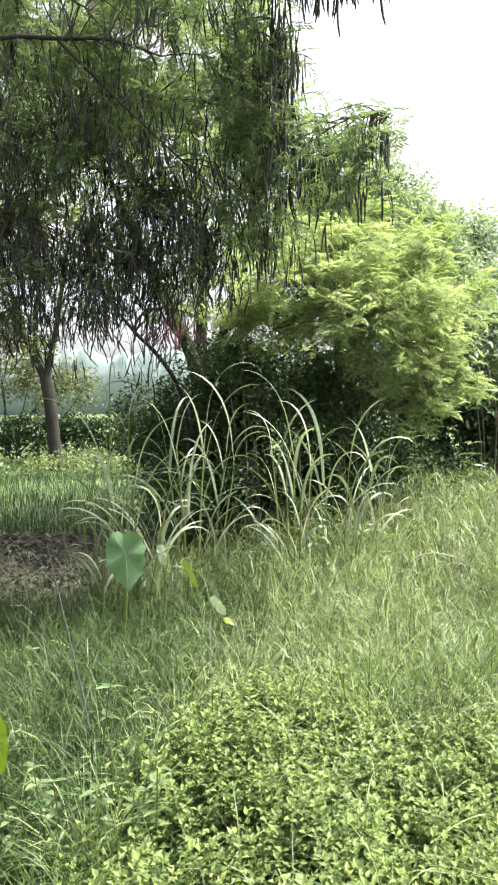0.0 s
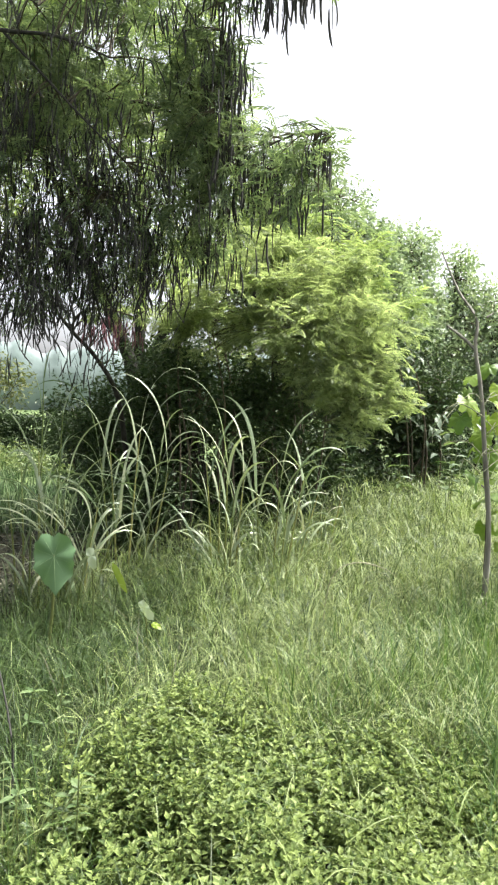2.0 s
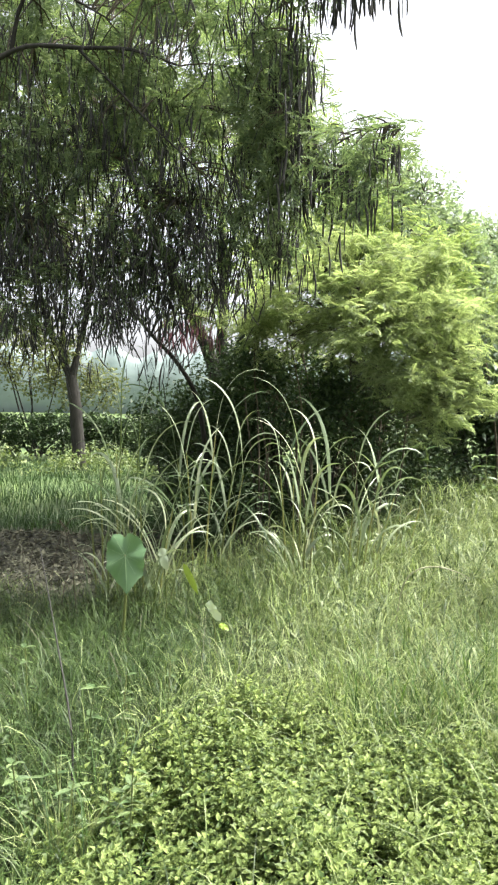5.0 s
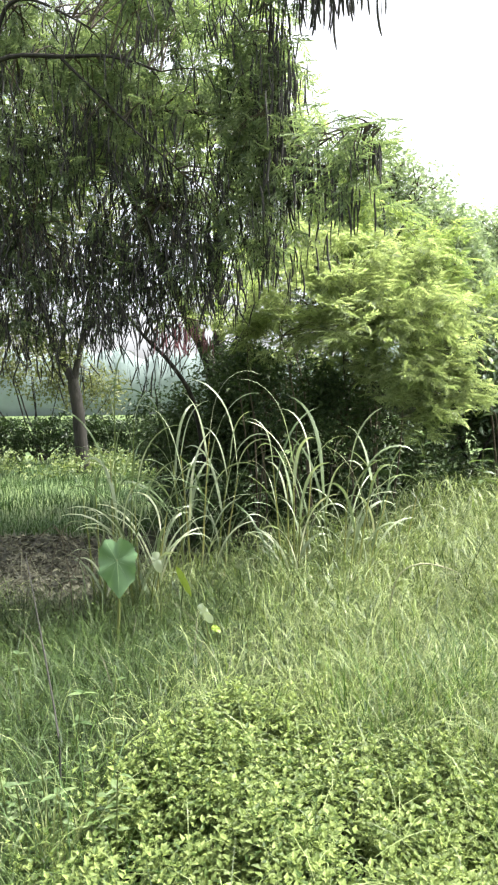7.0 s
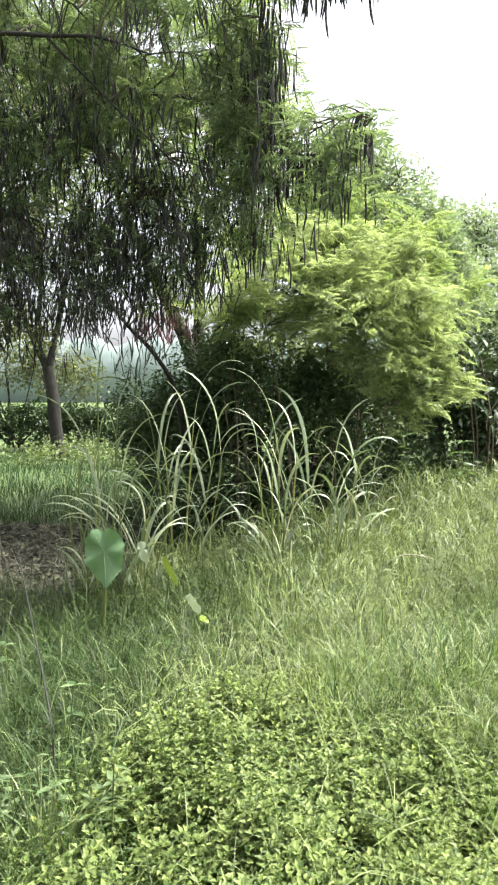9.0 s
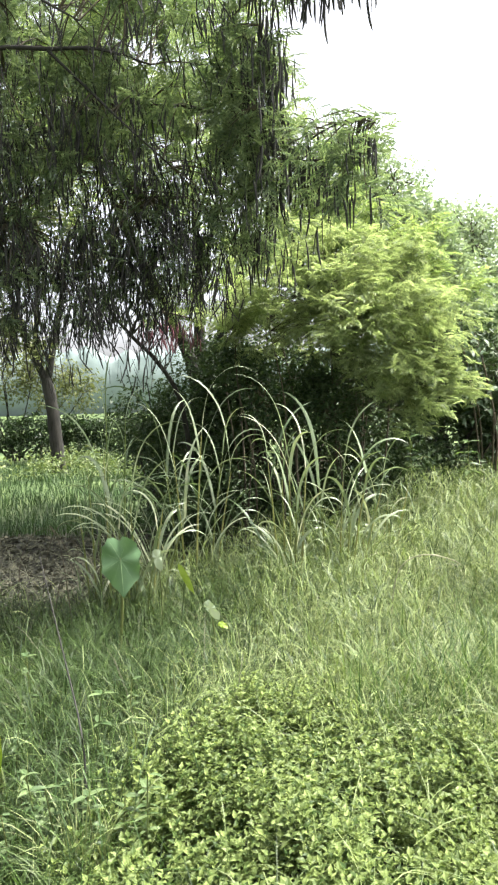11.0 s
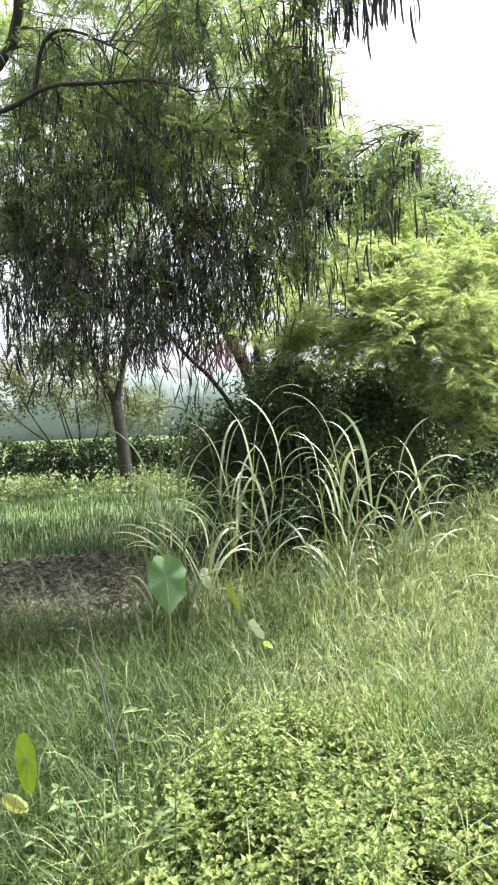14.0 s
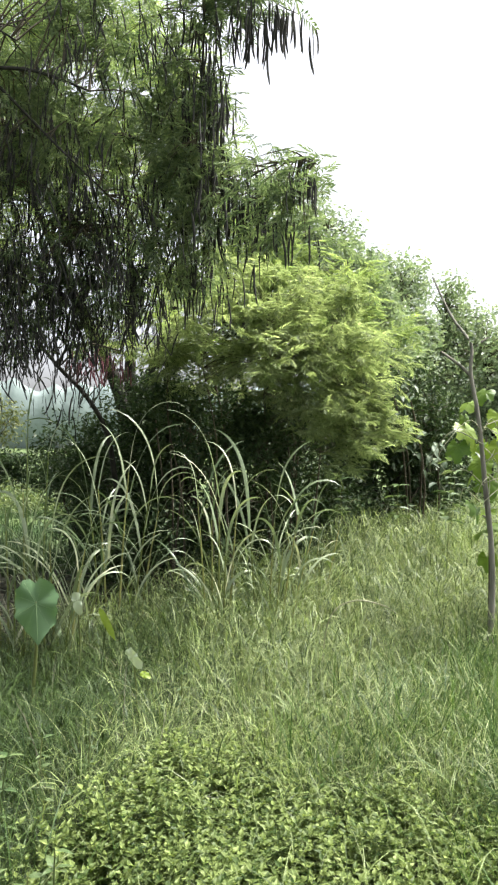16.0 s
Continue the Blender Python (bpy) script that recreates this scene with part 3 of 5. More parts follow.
# --- the stout tree behind the tall grass, forking low
stout = thing("forked_tree", "stout dark tree forking low into several stems", "tree", (-.5, 8.8, 0))
part("trunk", *tube([(-.48, 8.8, -.1), (-.52, 8.8, .5), (-.54, 8.8, 1.1), (-.54, 8.8, 1.7)], [.26, .21, .19, .17], 12, .06), M_BARK, stout, "", True)
STEMS = [
    ([(-.58, 8.8, 1.5), (-.67, 8.8, 1.95), (-.82, 8.75, 2.35), (-1.2, 8.4, 3.2), (-1.6, 7.9, 4.2)], [.10, .085, .075, .06, .02]),
    ([(-.50, 8.8, 1.5), (-.42, 8.8, 2.0), (-.26, 8.75, 2.4), (.0, 8.4, 3.2), (.2, 8.0, 4.4)], [.11, .09, .08, .06, .02]),
    ([(-.54, 8.85, 1.6), (-.58, 8.9, 2.3), (-.55, 8.8, 3.0), (-.6, 8.5, 4.6)], [.09, .07, .06, .02]),
    ([(-.45, 7.6, -.1), (-.55, 7.0, .9), (-.63, 6.7, 1.55), (-.82, 6.6, 1.9), (-1.05, 6.55, 2.15), (-1.4, 6.4, 2.6)], [.034, .028, .023, .020, .017, .009]),
]
sp = []
for pts, rad in STEMS:
    part("stem", *tube(pts, rad, 8, .05), M_BARK, stout, "", True)
    sp.append(along(pts[1:], 20))
# rear lumps from y 8 to 10.6 are added to shade the lawn
BACK_LUMPS = [(-1.3, 7.6, 4.2, .9, .7, .55), (-.5, 7.6, 4.2, .8, .7, .7), (.15, 7.4, 3.7, .55, .6, .8), (-.9, 7.2, 5.0, 1.1, .6, .7), (-.1, 6.9, 3.1, .5, .5, .4), (-.3, 6.6, 2.55, .45, .4, .22), (.15, 7.3, 4.8, .5, .5, .6),
              (-2.2, 7.4, 4.5, .9, .6, .65), (-2.0, 6.9, 5.4, 1.0, .6, .8), (-.2, 7.3, 3.5, .4, .4, .3), (-2.9, 8.0, 4.2, .8, .7, .7), (-1.6, 9.6, 5.0, 1.2, .9, .7), (-2.4, 10.6, 5.6, 1.2, .9, .7), (-.4, 10.2, 5.6, 1.1, .9, .6), (-.6, 6.6, 5.9, 1.2, .6, .6)]
e2 = sprays(168, BACK_LUMPS, 5, .30, .10)
twig_mass(*twigs(e2[::2], np.concatenate(sp), .006), M_TWIG, stout)
part("foliage", *frond_cloud(e2, 0.17, 7, 0.19, 0.55, FANS), M_FROND_BACK, stout, "sunlit yellow-green feathery leaves")
rp = thing("red_pod_branch", "branch with hanging reddish purple pods", "branch", (-.75, 6.5, 2.3))
part("branch", *tube([(-1.05, 6.55, 2.15), (-.92, 6.25, 2.26), (-.7, 6.0, 2.28), (-.45, 5.95, 2.22)], [.014, .012, .009, .005], 6), M_TWIG, rp, "", True)
oo = A(-.62, 6.0, 2.15) + rng.uniform(-1, 1, (84, 3)) * A(.26, .12, .10)
red_pod = build_mesh("pod", *pod_shape(.17, .018, .1), M_POD_RED, True)
for o in oo:
    b = basis((A(0, 0, -1) + rng.standard_normal(3) * A(.15, .15, 0))[None], rng.uniform(0, 6), rng.uniform(.55, .95))[0]
    placed("pod", red_pod, rp, Matrix([[*b[i], o[i]] for i in range(3)] + [[0, 0, 0, 1]]), "reddish purple pod")

# --- bright feathery shrub on thin stems
shrub = thing("feathery_shrub", "tall bright yellow-green feathery shrub on thin stems", "shrub", (.8, 6.0, 0))
ss = []
for k in range(18):
    b = A(rng.uniform(-.1, 1.25), rng.uniform(6.1, 6.8), -.05)
    t = A(b[0] + rng.uniform(-.3, .45), b[1] + rng.uniform(-.4, .2), rng.uniform(2.0, 2.9))
    pts = [b, b * .6 + t * .4 + rng.standard_normal(3) * .05, b * .3 + t * .7 + rng.standard_normal(3) * .06, t]
    part("stem", *tube(pts, [.010, .008, .006, .003], 6), M_TWIG, shrub, "", True)
    ss.append(along(pts, 20)[8:])
BUSH_LUMPS = [(.35, 5.7, 2.40, .34, .4, .30), (.80, 5.7, 2.62, .34, .4, .30), (1.15, 5.8, 2.5, .34, .4, .34), (1.48, 5.9, 2.05, .34, .4, .42), (.75, 5.6, 2.12, .45, .4, .26), (.2, 5.8, 2.1, .34, .4, .16), (1.28, 5.8, 1.75, .36, .4, .24), (.6, 5.9, 2.88, .24, .3, .16),
              (1.5, 6.0, 1.6, .3, .3, .18), (-.05, 6.0, 2.3, .28, .3, .16), (1.72, 5.9, 1.85, .16, .25, .22), (1.74, 6.0, 1.55, .16, .2, .10), (1.52, 5.9, 2.42, .16, .2, .14), (1.2, 5.8, 2.80, .12, .2, .08), (1.1, 5.7, 1.70, .3, .3, .16), (1.4, 5.8, 1.42, .3, .3, .14), (.88, 5.9, 2.05, .22, .3, .16), (.7, 6.0, 1.95, .3, .2, .12), (1.0, 5.6, 2.3, .4, .3, .3)]
tiers = in_lumps(250, BUSH_LUMPS)
tiers = [(*c, *(A(.12, .12, .045) * rng.uniform(.7, 1.3))) for c in tiers]
e3 = in_lumps(880, tiers)
twig_mass(*twigs(e3[::2], np.concatenate(ss), .0026, 0.03), M_TWIG, shrub)
out3 = norm((e3 - A(.8, 6.2, 2.0)) * A(1, 1, 0)) * .55
part("foliage", *frond_cloud(e3, 0.05, 5, 0.122, 0.45, FANS, np.repeat(out3 * .6, 5, 0)), M_FROND_BUSH, shrub, "bright layered feathery leaves")


light_tree = thing("feathery_tree", "slim tree with thin pale feathery crown", "tree", (1.1, 7.9, 0))
lp = []
for pts, rad in [([(1.1, 7.9, -.1), (1.05, 7.8, 1.2), (1.0, 7.6, 2.4), (.9, 7.4, 3.6), (.8, 7.3, 4.2)], [.035, .03, .025, .018, .006]), ([(1.0, 7.6, 2.4), (1.3, 7.6, 3.0), (1.6, 7.7, 3.5)], [.03, .02, .008]), ([(1.02, 7.7, 2.0), (.6, 7.3, 2.9), (.4, 7.2, 3.6)], [.03, .02, .008])]:
    part("trunk" if rad[0] > .031 else "limb", *tube(pts, rad, 8, .04), M_BARK, light_tree, "", True)
    lp.append(along(pts, 20)[6:])
e4 = sprays(40, [(.75, 7.2, 3.55, .42, .4, .5), (1.25, 7.5, 3.2, .42, .4, .4), (1.65, 7.8, 3.0, .35, .4, .40), (1.5, 7.6, 2.6, .4, .4, .4), (1.15, 7.3, 3.65, .30, .35, .42), (1.75, 7.5, 3.1, .30, .35, .35), (2.05, 7.6, 2.7, .3, .3, .4)], 5, .19, .05)
twig_mass(*twigs(e4[::2], np.concatenate(lp), .004), M_TWIG, light_tree)
part("foliage", *frond_cloud(e4, 0.10, 7, 0.19, 0.4, FANS), M_FROND_BACK, light_tree, "thin pale feathery leaves")


# --- leafy shrubs and trees of the edge
def bushy(name, label, category, at, lumps, ends, per, size, mat, spread=.22, stems=6, shape=LEAF_SMALL, radius=.03, group=""):
    ob = thing(name, label, category, at, group)
    pts_all = []
    for k in range(stems):
        l = lumps[k % len(lumps)]
        t = A(*l[:3]) + np.clip(rng.standard_normal(3), -1, 1) * A(*l[3:]) * .35
        b = A(*at) + rng.standard_normal(3) * A(.10, .10, 0) - A(0, 0, .1)
        p = [b, b * .65 + t * .35 + rng.standard_normal(3) * .08, b * .3 + t * .7 + rng.standard_normal(3) * .08, t]
        part("trunk" if k == 0 else "stem", *tube(p, [radius, radius * .8, radius * .55, radius * .15], 6, .04), M_BARK, ob, "", True)
        pts_all.append(along(p, 20)[5:])
    e = in_lumps(ends, lumps)
    twig_mass(*twigs(e, np.concatenate(pts_all), radius * .25), M_TWIG, ob)
    part("foliage", *leaf_cloud(e, spread, per, size, shape), mat, ob)
    return ob


# the low lumps are filler, added to keep the hollow behind the canes dark
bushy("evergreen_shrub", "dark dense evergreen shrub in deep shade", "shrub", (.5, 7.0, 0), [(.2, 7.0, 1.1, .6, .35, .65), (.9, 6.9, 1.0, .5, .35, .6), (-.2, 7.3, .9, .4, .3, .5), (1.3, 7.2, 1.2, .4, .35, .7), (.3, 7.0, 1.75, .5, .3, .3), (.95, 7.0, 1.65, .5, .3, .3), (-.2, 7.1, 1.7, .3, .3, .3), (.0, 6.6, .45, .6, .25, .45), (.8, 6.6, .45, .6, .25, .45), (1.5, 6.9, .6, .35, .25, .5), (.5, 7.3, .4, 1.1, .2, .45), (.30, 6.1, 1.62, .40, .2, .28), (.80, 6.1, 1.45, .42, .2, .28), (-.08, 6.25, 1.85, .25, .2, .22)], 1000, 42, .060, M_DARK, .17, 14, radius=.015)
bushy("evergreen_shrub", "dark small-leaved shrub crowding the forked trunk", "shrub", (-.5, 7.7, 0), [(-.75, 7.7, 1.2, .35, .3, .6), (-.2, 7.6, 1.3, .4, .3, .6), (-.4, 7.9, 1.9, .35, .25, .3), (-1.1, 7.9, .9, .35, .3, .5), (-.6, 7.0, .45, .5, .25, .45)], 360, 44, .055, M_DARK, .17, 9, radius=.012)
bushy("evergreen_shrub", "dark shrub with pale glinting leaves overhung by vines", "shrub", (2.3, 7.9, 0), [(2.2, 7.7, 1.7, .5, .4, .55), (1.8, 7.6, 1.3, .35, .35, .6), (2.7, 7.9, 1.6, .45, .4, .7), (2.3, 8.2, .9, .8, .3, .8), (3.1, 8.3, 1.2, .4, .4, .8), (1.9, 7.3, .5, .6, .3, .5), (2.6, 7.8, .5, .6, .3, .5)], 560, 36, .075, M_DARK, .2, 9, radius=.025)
bushy("edge_tree", "mid-green leafy tree in the edge of the wood", "tree", (2.4, 9.3, 0), [(2.1, 9.1, 3.0, .6, .5, .9), (2.6, 9.3, 2.5, .6, .5, .9), (2.25, 9.2, 3.6, .35, .4, .4)], 420, 48, .075, M_FAR, .24, 6, radius=.05, group="trees of the wood's edge")
bushy("edge_tree", "pale-topped leafy tree with open crown", "tree", (1.2, 9.8, 0), [(1.0, 9.6, 3.6, .7, .5, .8), (1.2, 9.6, 4.5, .4, .4, .55), (.6, 9.5, 2.9, .6, .4, .6), (1.7, 9.7, 3.7, .4, .4, .7), (2.05, 9.6, 4.2, .35, .35, .35), (1.75, 9.6, 4.55, .25, .3, .25)], 380, 46, .072, M_FAR, .25, 6, radius=.05, group="trees of the wood's edge")
bushy("edge_tree", "leafy tree with loose twiggy top", "tree", (3.5, 10.8, 0), [(3.2, 10.6, 2.9, .7, .6, .9), (3.7, 10.8, 2.2, .7, .6, .9), (3.35, 10.7, 3.9, .35, .4, .5)], 420, 46, .085, M_FAR, .27, 6, radius=.05, group="trees of the wood's edge")
bushy("edge_tree", "dark leafy tree at the end of the clearing", "tree", (4.9, 11.2, 0), [(4.6, 11.0, 2.6, .8, .6, .9), (5.3, 11.2, 2.4, .7, .6, 1.0), (4.3, 11.0, 3.5, .25, .3, .6), (4.7, 11.0, 1.3, .8, .5, .9)], 420, 46, .085, M_FAR, .27, 6, radius=.06, group="trees of the wood's edge")
bushy("edge_tree", "dark leafy tree at the end of the clearing", "tree", (6.6, 11.6, 0), [(6.3, 11.4, 2.6, .8, .6, 1.0), (7.0, 11.5, 2.2, .7, .6, 1.2)], 200, 28, .10, M_FAR, .28, 6, radius=.06, group="trees of the wood's edge")
bushy("twiggy_shrub", "thin shrub with sparse brownish leaves beyond the hedge", "shrub", (-6.2, 18.8, 0), [(-6.4, 18.6, 2.6, 1.0, .5, .9), (-5.4, 18.7, 2.2, .8, .5, .8), (-7.4, 18.6, 3.0, 1.0, .5, 1.0), (-8.6, 18.7, 2.6, .9, .5, .9), (-4.6, 18.8, 1.9, .6, .4, .6)], 240, 26, .12, M_TWIGGY, .34, 10, radius=.03)
bushy("hazel_shrub", "mid-green shrub beside the forked tree", "shrub", (-1.3, 9.2, 0), [(-1.3, 9.0, 1.3, .45, .4, .5), (-1.0, 9.1, .9, .5, .4, .5)], 120, 26, .07, M_HEDGE, .2, 6, radius=.015)

# --- tree standing on the far lawn in front of the hedge
lawn_tree = thing("lawn_tree", "grey-trunked tree forking over the far lawn", "tree", (-4.13, 15, 0))
part("trunk", *tube([(-4.08, 15, -.1), (-4.13, 15, .35), (-4.16, 15, .9), (-4.21, 15, 1.5), (-4.30, 15, 2.05)], [.20, .15, .135, .13, .12], 12, .05), M_BARK, lawn_tree, "slender grey-brown trunk", True)
lt = []
for pts, rad in [([(-4.28, 15, 1.95), (-4.53, 15, 2.5), (-4.78, 14.9, 3.2), (-5.08, 14.8, 4.6)], [.09, .075, .06, .03]),
                 ([(-4.28, 15, 2.0), (-4.16, 15, 2.5), (-4.03, 15.1, 3.2), (-3.78, 15.2, 4.8)], [.09, .07, .06, .03]),
                 ([(-4.48, 15, 2.4), (-4.48, 15, 3.0), (-4.38, 15, 4.0), (-4.38, 15, 5.2)], [.06, .05, .04, .02])]:
    part("limb", *tube(pts, rad, 8, .04), M_BARK, lawn_tree, "", True)
    lt.append(along(pts, 16)[5:])
elt = in_lumps(150, [(-5.18, 14.8, 4.8, 1.0, .7, .8), (-3.78, 15.0, 5.0, 1.0, .7, .8), (-4.48, 15, 5.8, 1.3, .8, .7), (-5.18, 14.8, 3.2, .6, .4, .7), (-4.38, 14.7, 3.0, .3, .3, .5)])
twig_mass(*twigs(elt, np.concatenate(lt), .012, .1), M_TWIG, lawn_tree)
part("foliage", *leaf_cloud(elt, .32, 26, .13), M_TWIGGY, lawn_tree, "sparse drooping yellow-green leaves")

# --- branch of large pale glossy leaves over the dark hollow at the wood's edge
glossy = thing("glossy_leaf_shrub", "shrub with large pale glossy drooping leaves", "shrub", (2.5, 7.4, 0))
GLOSSY = [build_mesh("leaf", *leaf_shape(w, .25, d, (0.0, .2, .55, 1.0), (0.0, .8, 1.0, 0.0)), M_GLOSSY, False) for w, d in [(.42, .35), (.5, .5), (.36, .25)]]
gp = []
for pts in ([(2.5, 7.4, -.1), (2.45, 7.3, .7), (2.3, 7.1, 1.5), (1.85, 6.95, 1.55)], [(2.5, 7.4, -.1), (2.55, 7.3, .8), (2.45, 7.05, 1.5), (2.15, 6.9, 1.52)],
            [(2.5, 7.4, -.1), (2.4, 7.3, 1.0), (2.2, 7.1, 1.95), (1.92, 7.0, 2.12)], [(2.5, 7.4, -.1), (2.6, 7.3, 1.0), (2.35, 7.1, 2.0), (2.2, 7.0, 2.2)], [(2.5, 7.4, -.1), (2.7, 7.2, .6), (2.6, 6.95, 1.3), (2.48, 6.8, 1.42)]):
    part("stem", *tube(pts, [.014, .011, .008, .003], 6), M_TWIG, glossy, "", True)
    gp.append(along(pts, 24)[12:])
gp = np.concatenate(gp)
for k in range(105):
    o = gp[rng.integers(len(gp))] + rng.uniform(-1, 1, 3) * A(.12, .10, .10)
    gm = basis(norm(A(rng.uniform(-1, .6), rng.uniform(-1, .3), rng.uniform(-.7, .1)))[None], rng.uniform(-.5, .5), rng.uniform(.07, .14))[0]
    placed("leaf", GLOSSY[k % 3], glossy, Matrix([[*gm[i], o[i]] for i in range(3)] + [[0, 0, 0, 1]]))

# --- clipped hedge across the far lawn
hedge = thing("hedge", "low leafy hedge across the lawn, darkened for tree shade", "hedge", (-7, 17.5, 0))
hn = 1300
he = np.stack([rng.uniform(-15, -.4, hn), 17.5 + rng.uniform(-.4, .4, hn), .15 + rng.random(hn) ** .7 * .98], 1)
he[:, 2] += .06 * np.sin(he[:, 0] * 2.1) + .04 * np.sin(he[:, 0] * 5.3)
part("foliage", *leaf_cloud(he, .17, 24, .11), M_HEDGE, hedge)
for k in range(40):
    b = A(rng.uniform(-14.5, -.8), 17.5 + rng.uniform(-.1, .1), -.05)
    part("stem", *tube([b, b + A(rng.uniform(-.1, .1), 0, .5), b + A(rng.uniform(-.2, .2), 0, 1.0)], [.018, .014, .006], 5), M_TWIG, hedge, "", True)

# --- distant woods, haze put into their pale colour
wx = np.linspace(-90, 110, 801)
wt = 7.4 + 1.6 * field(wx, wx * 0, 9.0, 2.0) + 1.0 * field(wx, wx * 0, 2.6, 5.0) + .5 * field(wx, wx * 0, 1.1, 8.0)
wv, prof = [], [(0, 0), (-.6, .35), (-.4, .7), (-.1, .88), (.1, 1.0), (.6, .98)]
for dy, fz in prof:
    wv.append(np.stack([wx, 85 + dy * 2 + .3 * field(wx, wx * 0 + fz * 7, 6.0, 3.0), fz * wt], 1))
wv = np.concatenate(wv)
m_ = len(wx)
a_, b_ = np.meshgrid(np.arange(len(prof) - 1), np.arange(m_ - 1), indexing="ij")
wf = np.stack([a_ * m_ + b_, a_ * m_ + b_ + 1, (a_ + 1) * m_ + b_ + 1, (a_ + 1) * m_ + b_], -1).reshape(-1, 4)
tagged(new("backdrop", build_mesh("backdrop", wv, wf, M_DISTANT, True)), "line of distant trees, haze put into their pale colour", "backdrop", kind="structure")

# ---------------------------------------------------------------- tall cane grass
def cane_leaf(base, az, lean, bend, length, width, twist):
    return blades(A(*base)[None], A(az), A(lean), A(bend), A(length), A(width), 12, 3, A(twist), power=2.3)


BASAL = (4, 15, 2, 7, 8, 9, 14)      # leaves from the foot of each clump
CANES = [
    # plan, stalks: (dx, dy, culm height, lean along x), leaves a stalk, leaf length, blade width
    ((-1.02, 4.62), [(0, 0, 1.0, -.05), (.08, .08, 1.1, -.02), (-.06, .1, .85, -.08), (.05, -.06, .7, .02)], 8, .42, .017),
    ((-.72, 4.55), [(0, 0, .82, 0), (.07, .05, .78, .10), (-.09, .08, .85, -.12), (.05, -.06, .62, .12), (-.04, -.05, .66, -.08), (.12, .10, .70, .16)], 8, .74, .024),
    ((-.98, 4.92), [(0, 0, 1.52, .02), (.08, .1, 1.30, .05)], 6, .42, .016),
    ((-.34, 5.08), [(-.05, 0, 1.16, .05), (-.12, .05, 1.05, -.06), (.05, .05, 1.02, .10), (-.18, .1, 1.0, -.10), (.10, .08, .9, .14)], 7, .82, .026),
    ((.30, 4.66), [(0, 0, 1.1, .02), (.06, .05, 1.02, .06), (-.08, .06, 1.08, -.08), (.02, -.06, .88, .03), (-.04, .10, .95, -.02)], 7, .66, .025),
    ((.62, 4.68), [(0, 0, .95, .05), (.07, .04, 1.0, .12), (-.07, .05, .92, -.06), (.12, .07, .90, .18), (.03, -.05, .80, .08)], 8, .72, .024),
    ((1.02, 5.35), [(0, 0, .70, .05), (.10, .05, .75, .10), (-.10, .05, .72, -.06), (.20, .08, .62, .12), (.06, -.08, .55, 0)], 8, .50, .013),
]
for ((cx, cy), stalks, per, ll, bw), feet in zip(CANES, BASAL):
    ob = thing("cane_grass", "clump of tall cane grass with long arching sunlit leaves", "grass clump", (cx, cy, float(ground_z(cx, cy))), "cane grass clumps")
    for dx, dy, hgt, tip in stalks:
        b = A(cx + dx, cy + dy, float(ground_z(cx, cy)) - .03)
        top = b + A(tip + rng.uniform(-.03, .03), rng.uniform(-.05, .05), hgt * 1.08)
        pts = [b, b * .5 + top * .5 - A(tip * .15, 0, 0), top]
        part("stalk", *tube(pts, [.008, .007, .003], 6), M_CULM, ob, "", True)
        path = along(pts, 40)
        a0 = rng.choice((0.0, math.pi)) + rng.uniform(-.5, .5)
        for k in range(per):
            f = .25 + .75 * k / (per - 1)
            az = a0 + math.pi * k + rng.uniform(-.9, .9)
            low = 1 - f
            part("leaf", *cane_leaf(path[int(f * 39)], az, rng.uniform(.03, .26) + .25 * low, rng.uniform(1.2, 2.9), ll * rng.uniform(.55, 1.12), bw * rng.choice((.65, 1.0, 1.35)) * rng.uniform(.85, 1.2), rng.uniform(-1.4, 1.4)), M_CANE, ob, "", True)

    for k in range(feet):
        b = A(cx + rng.normal(.02, .08), cy + rng.normal(0, .06), float(ground_z(cx, cy)) + rng.uniform(.15, .45))
        az = rng.choice((0.0, math.pi)) + rng.normal(0, .7)
        part("leaf", *cane_leaf(b, az, rng.uniform(.08, .50), rng.uniform(1.0, 2.3), ll * rng.uniform(.7, 1.15), bw * rng.choice((.8, 1.1, 1.5)), rng.uniform(-1.2, 1.2)), M_CANE, ob, "", True)

